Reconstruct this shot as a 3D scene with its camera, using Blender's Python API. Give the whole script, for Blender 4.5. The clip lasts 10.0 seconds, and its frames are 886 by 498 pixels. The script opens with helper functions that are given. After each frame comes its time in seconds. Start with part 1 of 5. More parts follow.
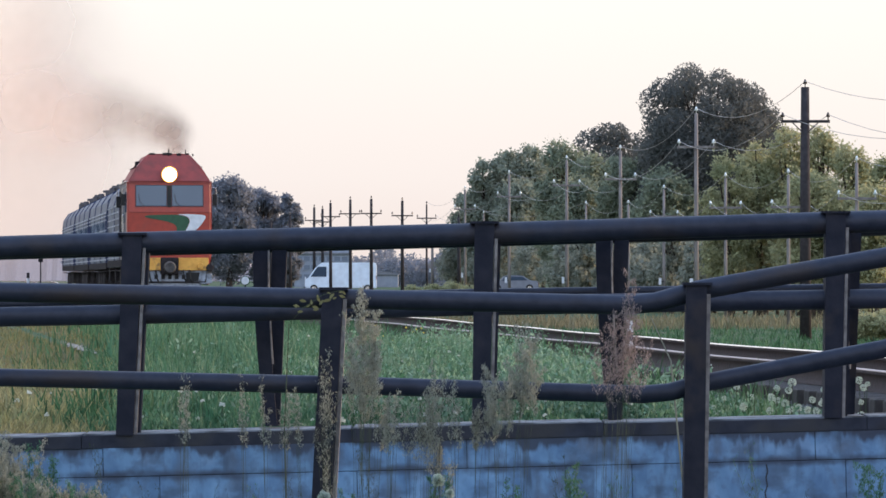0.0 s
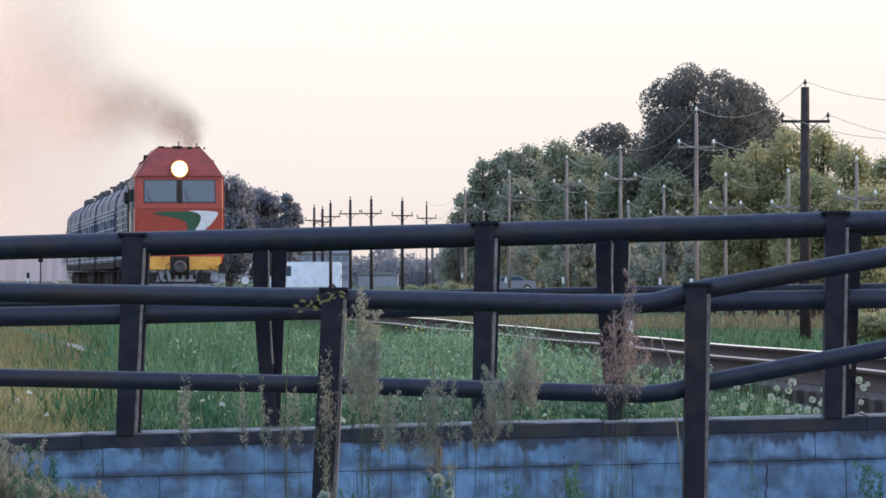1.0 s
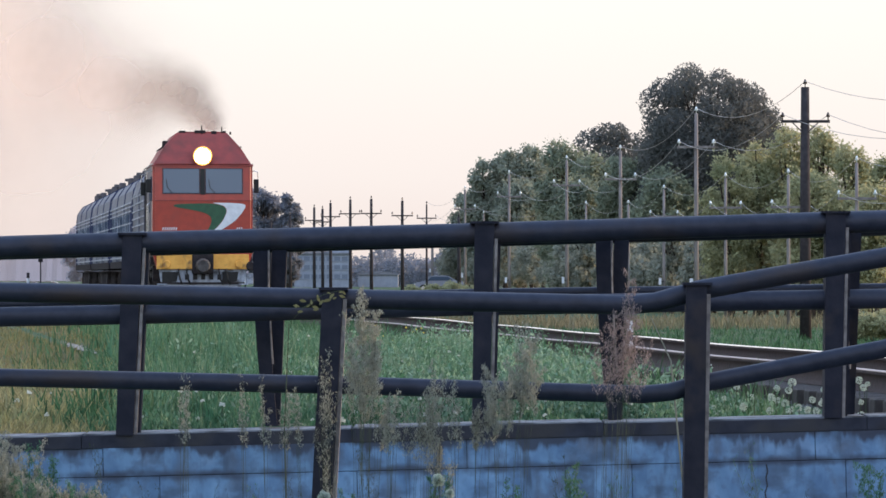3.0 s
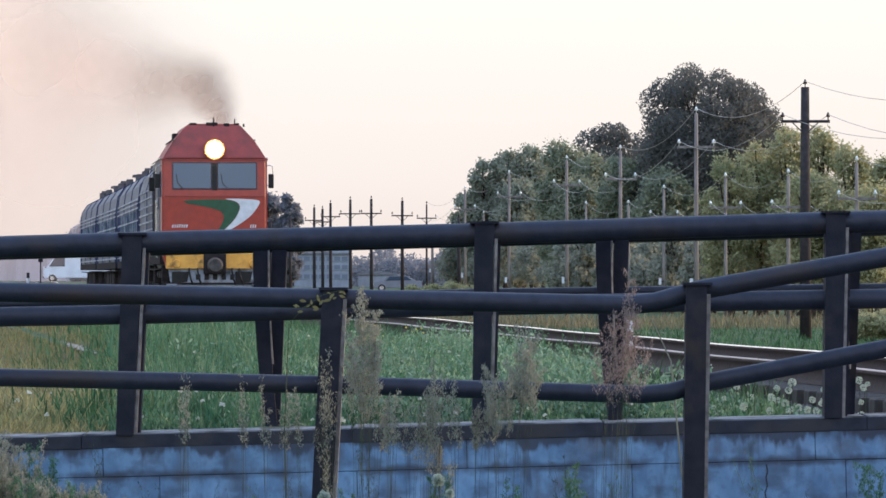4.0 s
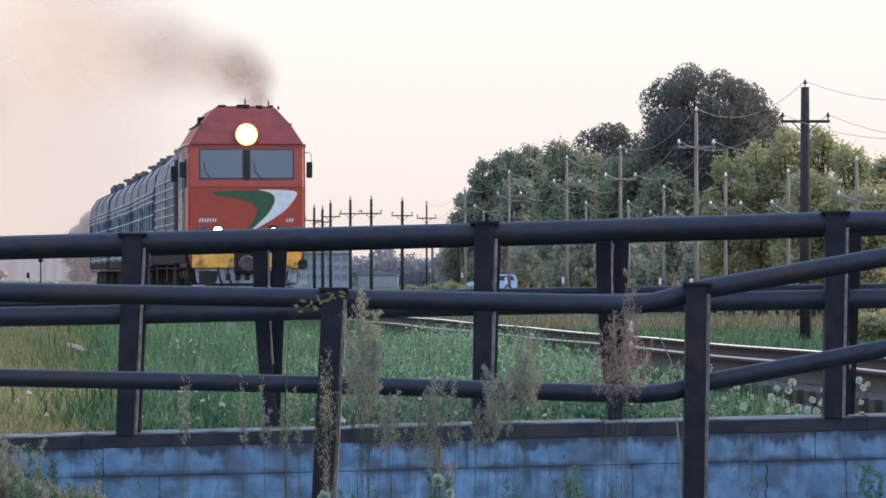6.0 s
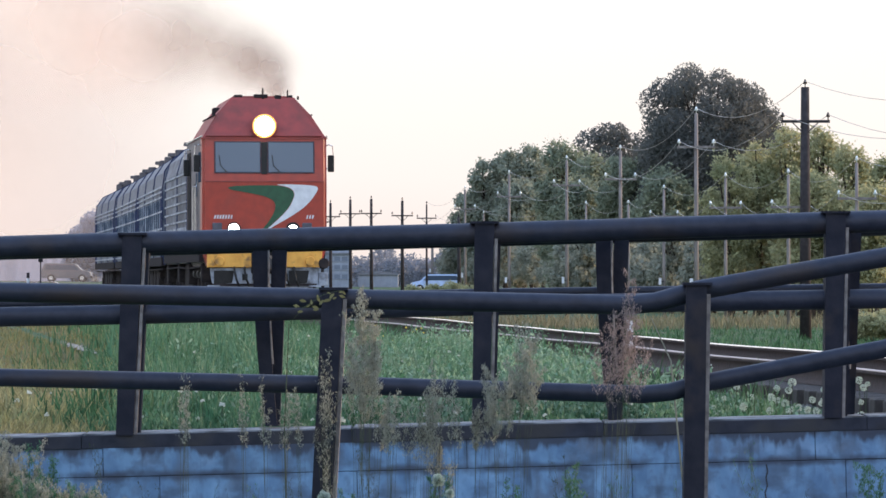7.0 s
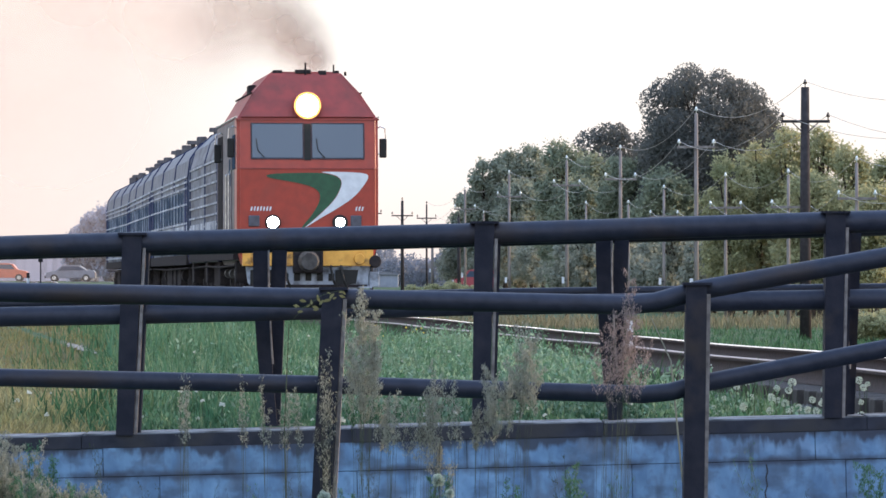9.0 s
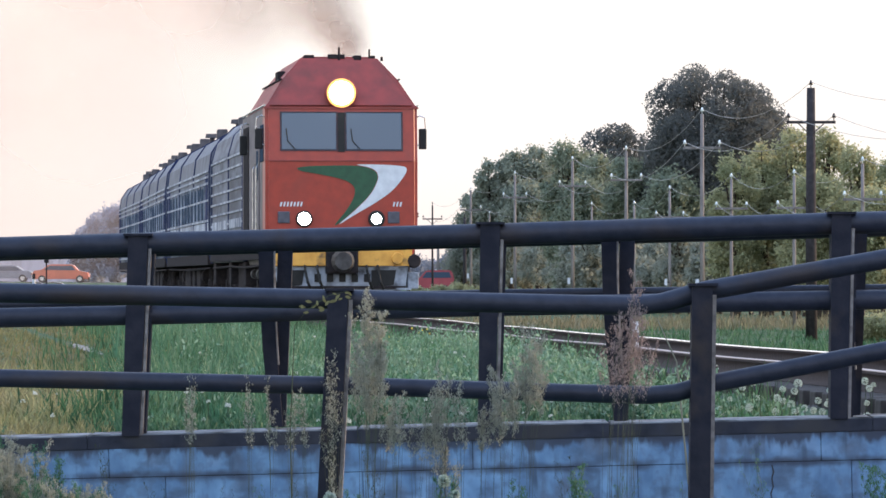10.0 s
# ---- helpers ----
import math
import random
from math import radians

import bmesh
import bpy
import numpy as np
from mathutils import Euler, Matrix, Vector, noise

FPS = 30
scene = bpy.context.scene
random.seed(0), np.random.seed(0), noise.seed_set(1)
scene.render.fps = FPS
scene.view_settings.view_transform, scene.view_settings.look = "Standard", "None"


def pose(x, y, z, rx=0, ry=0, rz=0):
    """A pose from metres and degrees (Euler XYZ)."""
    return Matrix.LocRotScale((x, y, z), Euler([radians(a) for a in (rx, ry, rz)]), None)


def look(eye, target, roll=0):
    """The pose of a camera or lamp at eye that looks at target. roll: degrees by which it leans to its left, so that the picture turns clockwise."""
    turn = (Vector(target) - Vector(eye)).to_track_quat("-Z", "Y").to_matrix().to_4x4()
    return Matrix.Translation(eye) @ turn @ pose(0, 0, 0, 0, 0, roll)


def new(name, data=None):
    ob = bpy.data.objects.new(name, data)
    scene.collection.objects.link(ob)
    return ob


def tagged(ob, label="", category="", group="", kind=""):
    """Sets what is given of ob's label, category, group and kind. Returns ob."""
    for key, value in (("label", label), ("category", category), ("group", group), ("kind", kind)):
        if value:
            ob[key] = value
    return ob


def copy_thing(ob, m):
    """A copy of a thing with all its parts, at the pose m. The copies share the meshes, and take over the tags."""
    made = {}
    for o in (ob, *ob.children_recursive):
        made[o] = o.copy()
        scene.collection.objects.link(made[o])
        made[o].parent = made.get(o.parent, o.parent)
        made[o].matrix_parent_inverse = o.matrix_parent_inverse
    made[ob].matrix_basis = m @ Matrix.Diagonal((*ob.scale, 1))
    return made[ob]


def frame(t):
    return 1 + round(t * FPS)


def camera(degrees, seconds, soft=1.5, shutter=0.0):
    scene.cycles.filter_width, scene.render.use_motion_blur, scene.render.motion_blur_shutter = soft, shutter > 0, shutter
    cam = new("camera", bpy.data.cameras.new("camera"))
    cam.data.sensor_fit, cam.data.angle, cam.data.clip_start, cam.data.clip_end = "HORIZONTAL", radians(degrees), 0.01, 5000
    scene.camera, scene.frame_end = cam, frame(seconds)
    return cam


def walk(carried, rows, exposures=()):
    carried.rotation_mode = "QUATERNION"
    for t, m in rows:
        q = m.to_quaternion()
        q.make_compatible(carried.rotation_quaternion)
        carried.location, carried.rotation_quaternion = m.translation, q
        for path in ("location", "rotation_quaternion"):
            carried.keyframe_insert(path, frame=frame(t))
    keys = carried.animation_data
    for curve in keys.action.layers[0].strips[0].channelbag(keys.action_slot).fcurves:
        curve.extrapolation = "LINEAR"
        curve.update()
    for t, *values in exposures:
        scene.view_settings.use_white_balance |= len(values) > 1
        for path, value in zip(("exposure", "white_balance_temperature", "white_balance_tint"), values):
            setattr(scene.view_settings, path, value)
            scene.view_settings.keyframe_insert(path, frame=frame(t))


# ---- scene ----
cam = camera(10.067, 10.0, soft=1.6)
UP = math.degrees(49 / 8900)
walk(cam, [
    (0.0, pose(0, 0, 0.75, 90 + UP, 0, 0)),
    (9.6, pose(0, 0, 0.75, 90 + UP, 0, 0)),
    (9.7, pose(0, 0, 0.75, 90 + UP, 0, 0.018)),
    (9.8, pose(0, 0, 0.75, 90 + UP + 0.010, 0, 0.077)),
    (9.9, pose(0, 0, 0.75, 90 + UP + 0.009, 0, 0.066)),
    (10.0, pose(0, 0, 0.75, 90 + UP + 0.009, 0, 0.066)),
], exposures=[(0.0, 0.08), (5.7, 0.08), (7.0, 0.19), (10.0, 0.32)])

# ---- world and sun ----
SUN_AZ, SUN_EL = radians(68), radians(10)
world = bpy.data.worlds.new("evening_sky")
scene.world = world
world.use_nodes = True
wn, wl = world.node_tree.nodes, world.node_tree.links
wn.clear()
sky = wn.new("ShaderNodeTexSky")
sky.sky_type, sky.sun_disc = "NISHITA", False
sky.sun_elevation, sky.sun_rotation = SUN_EL, SUN_AZ
sky.dust_density, sky.air_density = 4.0, 1.2
bg_a = wn.new("ShaderNodeBackground")
bg_a.inputs["Strength"].default_value = 0.05
wl.new(sky.outputs[0], bg_a.inputs["Color"])
tc = wn.new("ShaderNodeTexCoord")
sep = wn.new("ShaderNodeSeparateXYZ")
wl.new(tc.outputs["Generated"], sep.inputs[0])
ramp = wn.new("ShaderNodeValToRGB")
wl.new(sep.outputs["Z"], ramp.inputs[0])
els = ramp.color_ramp.elements
els[0].position, els[0].color = 0.0, (0.88, 0.755, 0.715, 1)
els[1].position, els[1].color = 1.0, (0.60, 0.92, 1.60, 1)
for p, c in ((0.02, (0.94, 0.86, 0.83, 1)), (0.055, (0.985, 0.94, 0.92, 1)), (0.22, (1.25, 1.28, 1.38, 1)), (0.55, (0.95, 1.22, 1.75, 1))):
    e = els.new(p)
    e.color = c
bg_b = wn.new("ShaderNodeBackground")
bg_b.inputs["Strength"].default_value = 0.95
wl.new(ramp.outputs[0], bg_b.inputs["Color"])
add = wn.new("ShaderNodeAddShader")
wl.new(bg_a.outputs[0], add.inputs[0])
wl.new(bg_b.outputs[0], add.inputs[1])
wout = wn.new("ShaderNodeOutputWorld")
wl.new(add.outputs[0], wout.inputs[0])

sun = new("sun", bpy.data.lights.new("sun", "SUN"))
sun.data.energy, sun.data.angle, sun.data.color = 4.2, radians(0.6), (1.0, 0.70, 0.46)
sun.matrix_world = look((math.sin(SUN_AZ) * 50, math.cos(SUN_AZ) * 50, math.tan(SUN_EL) * 50), (0, 0, 0))


# ---- materials ----
def mat(name, base, alt=None, rough=0.6, metal=0.0, scale=8.0, bump=0.0, spec=0.4, stain=None, stain_scale=1.2, stain_lo=0.5,
        stain_hi=0.7, stretch=(1, 1, 1), island=0.0, translucent=0.0, rnd=0.0, coords="Object"):
    """A surface with fine grain between base and alt, larger stains, and relief."""
    m = bpy.data.materials.new(name)
    m.use_nodes = True
    n, l = m.node_tree.nodes, m.node_tree.links
    n.clear()
    out = n.new("ShaderNodeOutputMaterial")
    b = n.new("ShaderNodeBsdfPrincipled")
    b.inputs["Roughness"].default_value, b.inputs["Metallic"].default_value = rough, metal
    b.inputs["Specular IOR Level"].default_value = spec
    co = n.new("ShaderNodeTexCoord")
    mp = n.new("ShaderNodeMapping")
    mp.inputs["Scale"].default_value = stretch
    l.new(co.outputs[coords], mp.inputs[0])
    no = n.new("ShaderNodeTexNoise")
    no.inputs["Scale"].default_value, no.inputs["Detail"].default_value = scale, 4
    l.new(mp.outputs[0], no.inputs["Vector"])
    mix = n.new("ShaderNodeMixRGB")
    alt = alt or tuple(c * 0.7 for c in base)
    mix.inputs[1].default_value, mix.inputs[2].default_value = (*base, 1), (*alt, 1)
    rp = n.new("ShaderNodeMapRange")
    rp.inputs[1].default_value, rp.inputs[2].default_value = 0.35, 0.65
    l.new(no.outputs["Fac"], rp.inputs[0])
    l.new(rp.outputs[0], mix.inputs[0])
    col = mix.outputs[0]
    if stain:
        n2 = n.new("ShaderNodeTexNoise")
        n2.inputs["Scale"].default_value, n2.inputs["Detail"].default_value = stain_scale, 5
        l.new(mp.outputs[0], n2.inputs["Vector"])
        r2 = n.new("ShaderNodeMapRange")
        r2.inputs[1].default_value, r2.inputs[2].default_value = stain_lo, stain_hi
        l.new(n2.outputs["Fac"], r2.inputs[0])
        m2 = n.new("ShaderNodeMixRGB")
        m2.inputs[2].default_value = (*stain, 1)
        l.new(r2.outputs[0], m2.inputs[0])
        l.new(col, m2.inputs[1])
        col = m2.outputs[0]
    if island or rnd:
        if island:
            src = n.new("ShaderNodeNewGeometry").outputs["Random Per Island"]
        else:
            src = n.new("ShaderNodeObjectInfo").outputs["Random"]
        amt = island or rnd
        r3 = n.new("ShaderNodeMapRange")
        r3.inputs[3].default_value, r3.inputs[4].default_value = 1 - amt, 1 + amt
        l.new(src, r3.inputs[0])
        m3 = n.new("ShaderNodeVectorMath")
        m3.operation = "SCALE"
        l.new(col, m3.inputs[0])
        l.new(r3.outputs[0], m3.inputs["Scale"])
        col = m3.outputs[0]
    l.new(col, b.inputs["Base Color"])
    if bump:
        bu = n.new("ShaderNodeBump")
        bu.inputs["Strength"].default_value, bu.inputs["Distance"].default_value = bump, 0.02
        l.new(no.outputs["Fac"], bu.inputs["Height"])
        l.new(bu.outputs[0], b.inputs["Normal"])
    last = b.outputs[0]
    if translucent:
        tr = n.new("ShaderNodeBsdfTranslucent")
        l.new(col, tr.inputs[0])
        ms = n.new("ShaderNodeMixShader")
        ms.inputs[0].default_value = translucent
        l.new(last, ms.inputs[1])
        l.new(tr.outputs[0], ms.inputs[2])
        last = ms.outputs[0]
    l.new(last, out.inputs[0])
    return m


def glow(name, colour, strength):
    m = bpy.data.materials.new(name)
    m.use_nodes = True
    b = m.node_tree.nodes["Principled BSDF"]
    b.inputs["Base Color"].default_value = (*colour, 1)
    b.inputs["Emission Color"].default_value = (*colour, 1)
    b.inputs["Emission Strength"].default_value = strength
    return m


def glass(name, tint, rough=0.05, spec=0.8):
    m = bpy.data.materials.new(name)
    m.use_nodes = True
    b = m.node_tree.nodes["Principled BSDF"]
    b.inputs["Base Color"].default_value = (*tint, 1)
    b.inputs["Roughness"].default_value = rough
    b.inputs["Specular IOR Level"].default_value = spec
    return m


def smoke_mat(name, colour, top):
    """Thin smoke: densest in the middle of a puff, fading to nothing at its rim."""
    m = bpy.data.materials.new(name)
    m.use_nodes = True
    n, l = m.node_tree.nodes, m.node_tree.links
    n.clear()
    out = n.new("ShaderNodeOutputMaterial")
    co = n.new("ShaderNodeTexCoord")
    ln = n.new("ShaderNodeVectorMath")
    ln.operation = "LENGTH"
    flat = n.new("ShaderNodeVectorMath")
    flat.operation = "MULTIPLY"
    flat.inputs[1].default_value = (1, 0, 1)
    l.new(co.outputs["Object"], flat.inputs[0])
    l.new(flat.outputs[0], ln.inputs[0])
    no = n.new("ShaderNodeTexNoise")
    no.inputs["Scale"].default_value, no.inputs["Detail"].default_value = 1.5, 3
    l.new(co.outputs["Object"], no.inputs["Vector"])
    mr = n.new("ShaderNodeMapRange")
    mr.interpolation_type = "SMOOTHERSTEP"
    mr.inputs[1].default_value, mr.inputs[2].default_value = 1.0, 0.0
    mr.inputs[3].default_value, mr.inputs[4].default_value = 0.0, top
    l.new(ln.outputs["Value"], mr.inputs[0])
    mu = n.new("ShaderNodeMath")
    mu.operation = "MULTIPLY"
    nr = n.new("ShaderNodeMapRange")
    nr.inputs[1].default_value, nr.inputs[2].default_value = 0.0, 1.0
    nr.inputs[3].default_value, nr.inputs[4].default_value = 0.35, 1.35
    l.new(no.outputs["Fac"], nr.inputs[0])
    l.new(mr.outputs[0], mu.inputs[0])
    l.new(nr.outputs[0], mu.inputs[1])
    d = n.new("ShaderNodeBsdfDiffuse")
    d.inputs[0].default_value = (*colour, 1)
    d2 = n.new("ShaderNodeBsdfTranslucent")
    d2.inputs[0].default_value = (*colour, 1)
    dd = n.new("ShaderNodeMixShader")
    l.new(d.outputs[0], dd.inputs[1])
    l.new(d2.outputs[0], dd.inputs[2])
    t = n.new("ShaderNodeBsdfTransparent")
    ms = n.new("ShaderNodeMixShader")
    l.new(mu.outputs[0], ms.inputs[0])
    l.new(t.outputs[0], ms.inputs[1])
    l.new(dd.outputs[0], ms.inputs[2])
    l.new(ms.outputs[0], out.inputs[0])
    return m


M_PIPE = mat("old_black_paint", (0.015, 0.019, 0.034), (0.024, 0.028, 0.046), 0.48, 0, 14, 0.25, 0.28, (0.034, 0.026, 0.026), 2.2, 0.55, 0.75)
M_POST = mat("black_post_paint", (0.014, 0.016, 0.026), (0.024, 0.025, 0.036), 0.75, 0, 12, 0.3, 0.15, (0.045, 0.036, 0.032), 3, 0.58, 0.75)
# sunlight on the right-hand edges is put into this pale tone, with wear
M_EDGE = mat("worn_sunlit_edge", (0.26, 0.245, 0.245), (0.13, 0.12, 0.12), 0.5, 0.2, 20, 0.2)
M_BLOCK = mat("weathered_concrete", (0.172, 0.305, 0.475), (0.105, 0.19, 0.32), 0.85, 0, 9, 0.6, 0.2, (0.105, 0.14, 0.20), 7, 0.50, 0.70, (1, 1, 0.6), rnd=0.14)
# pale tone puts the skylight on the coping's top face into a thin slab
M_CAP = mat("skylit_coping_top", (0.24, 0.265, 0.29), (0.13, 0.145, 0.165), 0.9, 0, 6, 0.4, 0.15, (0.06, 0.065, 0.07), 4, 0.5, 0.62)
M_COPE = mat("dirty_coping", (0.022, 0.025, 0.036), (0.038, 0.042, 0.058), 0.9, 0, 9, 0.6, 0.2, (0.045, 0.045, 0.05), 3, 0.45, 0.6)


def streaked(m, dirt, top, seam):
    """Adds dirt with a ragged lower edge, thin runs below it, and grime along a bed joint."""
    n, l = m.node_tree.nodes, m.node_tree.links
    b = n["Principled BSDF"]
    col = b.inputs["Base Color"].links[0].from_socket
    co = n.new("ShaderNodeTexCoord")
    sp = n.new("ShaderNodeSeparateXYZ")
    l.new(co.outputs["Object"], sp.inputs[0])

    def noise(scale, stretch, detail=4):
        mp = n.new("ShaderNodeMapping")
        mp.inputs["Scale"].default_value = stretch
        l.new(co.outputs["Object"], mp.inputs[0])
        t = n.new("ShaderNodeTexNoise")
        t.inputs["Scale"].default_value, t.inputs["Detail"].default_value = scale, detail
        l.new(mp.outputs[0], t.inputs["Vector"])
        return t.outputs["Fac"]

    def calc(op, a, c, d=None):
        t = n.new("ShaderNodeMath")
        t.operation = op
        for k, v in enumerate((a, c, d)):
            if v is None:
                continue
            if isinstance(v, (int, float)):
                t.inputs[k].default_value = v
            else:
                l.new(v, t.inputs[k])
        return t.outputs[0]

    def step(v, a, c, most):
        t = n.new("ShaderNodeMapRange")
        t.interpolation_type = "SMOOTHSTEP"
        t.inputs[1].default_value, t.inputs[2].default_value, t.inputs[4].default_value = a, c, most
        l.new(v, t.inputs[0])
        return t.outputs[0]

    def lay(fac, colour):
        nonlocal col
        mx = n.new("ShaderNodeMixRGB")
        mx.inputs[2].default_value = (*colour, 1)
        l.new(fac, mx.inputs[0])
        l.new(col, mx.inputs[1])
        col = mx.outputs[0]

    # blotches and pale bloom
    lay(step(noise(5.0, (1, 1, 1.6), 6), 0.47, 0.66, 0.85), (0.080, 0.12, 0.185))
    lay(step(noise(3.1, (1, 1, 1.2), 5), 0.56, 0.72, 0.5), (0.24, 0.36, 0.52))
    lay(step(noise(21, (1, 1, 0.7), 4), 0.52, 0.66, 0.45), (0.10, 0.15, 0.23))
    # narrow runs
    runs = calc("MULTIPLY", step(noise(13, (1, 1, 0.10), 3), 0.53, 0.68, 1.0), step(noise(4.0, (1, 1, 0.8), 3), 0.42, 0.62, 0.8))
    lay(runs, (0.055, 0.075, 0.11))
    # grime along the bed joint
    wob = calc("MULTIPLY_ADD", noise(9, (1, 1, 0.4)), 0.05, -0.025)
    off = calc("ABSOLUTE", calc("ADD", calc("SUBTRACT", sp.outputs["Z"], seam), wob), 0.0)
    near = calc("SUBTRACT", 1.0, step(off, 0.004, 0.038, 1.0))
    lay(calc("MULTIPLY", near, step(noise(3.3, (1, 1, 1)), 0.36, 0.6, 0.8)), dirt)
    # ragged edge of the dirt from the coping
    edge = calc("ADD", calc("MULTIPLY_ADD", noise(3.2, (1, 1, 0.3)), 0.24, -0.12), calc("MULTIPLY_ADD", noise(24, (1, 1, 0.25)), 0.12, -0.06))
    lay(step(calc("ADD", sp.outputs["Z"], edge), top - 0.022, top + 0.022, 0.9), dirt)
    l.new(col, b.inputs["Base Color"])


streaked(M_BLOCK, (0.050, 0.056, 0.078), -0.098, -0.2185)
M_JOINT = mat("dark_mortar", (0.05, 0.05, 0.055), None, 0.95, 0, 12, 0.4)
M_GROUND = mat("meadow_soil", (0.035, 0.075, 0.038), (0.055, 0.090, 0.045), 0.95, 0, 1.4, 0.4, 0.1, (0.10, 0.095, 0.06), 0.11, 0.55, 0.68)
M_DIRT = mat("pale_dirt", (0.30, 0.27, 0.24), (0.20, 0.18, 0.15), 0.95, 0, 3, 0.5, 0.1)
M_BALLAST = mat("grey_ballast", (0.095, 0.092, 0.095), (0.04, 0.04, 0.042), 0.95, 0, 16, 1.0, 0.1, (0.055, 0.048, 0.045), 1.2, 0.5, 0.65)
M_STONE = mat("ballast_stone", (0.145, 0.14, 0.135), (0.08, 0.075, 0.075), 0.9, 0, 9, 0.4, 0.1, island=0.45)
# rail heads in two tones: the far rail's sun glint is in its colour
M_RAILHEAD = mat("polished_rail_head", (0.93, 0.89, 0.85), (0.74, 0.69, 0.65), 0.24, 0.9, 30, 0.05)
M_RAILDIM = mat("dim_rail_head", (0.42, 0.34, 0.32), (0.28, 0.22, 0.21), 0.5, 0.6, 30, 0.05)
M_RAILWEB = mat("rusty_rail", (0.045, 0.028, 0.025), (0.028, 0.020, 0.019), 0.9, 0, 16, 0.4)
M_SLEEPER = mat("tarred_sleeper", (0.055, 0.047, 0.043), (0.03, 0.026, 0.025), 0.9, 0, 10, 0.5)
M_BLADE = mat("grass_blade", (0.028, 0.085, 0.040), (0.066, 0.140, 0.074), 0.7, 0, 2.2, 0, 0.15, (0.085, 0.16, 0.08), 0.4, 0.5, 0.68, island=0.45, translucent=0.35)
M_BLADE_OLIVE = mat("olive_grass", (0.19, 0.205, 0.095), (0.27, 0.255, 0.13), 0.7, 0, 0.9, 0, 0.2, (0.24, 0.21, 0.12), 0.4, 0.5, 0.7, island=0.35, translucent=0.3)
M_CROPPED = mat("cropped_grass", (0.155, 0.158, 0.075), (0.19, 0.178, 0.09), 0.8, 0, 0.5, 0, 0.1, (0.22, 0.19, 0.12), 0.25, 0.52, 0.68, island=0.28, translucent=0.3)
M_HERB = mat("pale_herb_leaf", (0.055, 0.150, 0.078), (0.090, 0.185, 0.107), 0.6, 0, 1.2, 0, 0.3, (0.19, 0.28, 0.19), 0.9, 0.56, 0.72, island=0.3, translucent=0.3)
M_TAWNY = mat("tawny_grass", (0.20, 0.185, 0.125), (0.15, 0.155, 0.09), 0.8, 0, 0.5, 0, 0.1, (0.20, 0.165, 0.10), 0.15, 0.5, 0.65, island=0.35, translucent=0.25)
M_PALE_HERB = mat("downy_herb_leaf", (0.10, 0.19, 0.115), (0.225, 0.33, 0.235), 0.7, 0, 3.0, 0, 0.2, (0.085, 0.19, 0.095), 1.1, 0.5, 0.65, island=0.3, translucent=0.35)
M_UMBEL = mat("greenish_umbel", (0.36, 0.45, 0.38), (0.52, 0.58, 0.53), 0.8, 0, 20, 0, 0.2, island=0.25, translucent=0.25)
M_FLOWER = mat("white_umbel", (0.66, 0.69, 0.66), (0.48, 0.54, 0.48), 0.8, 0, 20, 0, 0.2, island=0.2, translucent=0.25)
M_YELLOW_FLOWER = mat("yellow_flower", (0.72, 0.62, 0.12), (0.60, 0.48, 0.08), 0.8, 0, 20, 0, 0.2, translucent=0.25)
M_DRY = mat("dry_seed_head", (0.32, 0.325, 0.265), (0.26, 0.265, 0.215), 0.9, 0, 6, 0, 0.08, island=0.2, translucent=0.4)
M_DRY_RED = mat("reddish_seed_head", (0.31, 0.25, 0.235), (0.25, 0.20, 0.19), 0.9, 0, 6, 0, 0.08, island=0.2, translucent=0.4)
M_STEM = mat("weed_stem", (0.045, 0.062, 0.040), (0.066, 0.078, 0.05), 0.9, 0, 12, 0, 0.2, island=0.25)
M_POLE = mat("old_timber_pole", (0.26, 0.238, 0.225), (0.16, 0.142, 0.135), 0.9, 0, 6, 0.6, 0.15, (0.17, 0.15, 0.135), 2, 0.5, 0.7, (1, 1, 0.15))
M_POLE_DARK = mat("tarred_pole", (0.052, 0.047, 0.050), (0.033, 0.030, 0.032), 0.9, 0, 6, 0.6, 0.1)
M_WIRE = mat("line_wire", (0.34, 0.34, 0.34), (0.24, 0.24, 0.24), 0.45, 0.6, 6)
M_INSUL = mat("glass_insulator", (0.80, 0.84, 0.84), (0.60, 0.68, 0.68), 0.15, 0, 6, 0, 0.8)
M_INSUL_DARK = mat("brown_insulator", (0.05, 0.035, 0.03), None, 0.3)
M_BARK = mat("bark", (0.075, 0.06, 0.05), (0.04, 0.033, 0.03), 0.95, 0, 4, 0.8, 0.1)
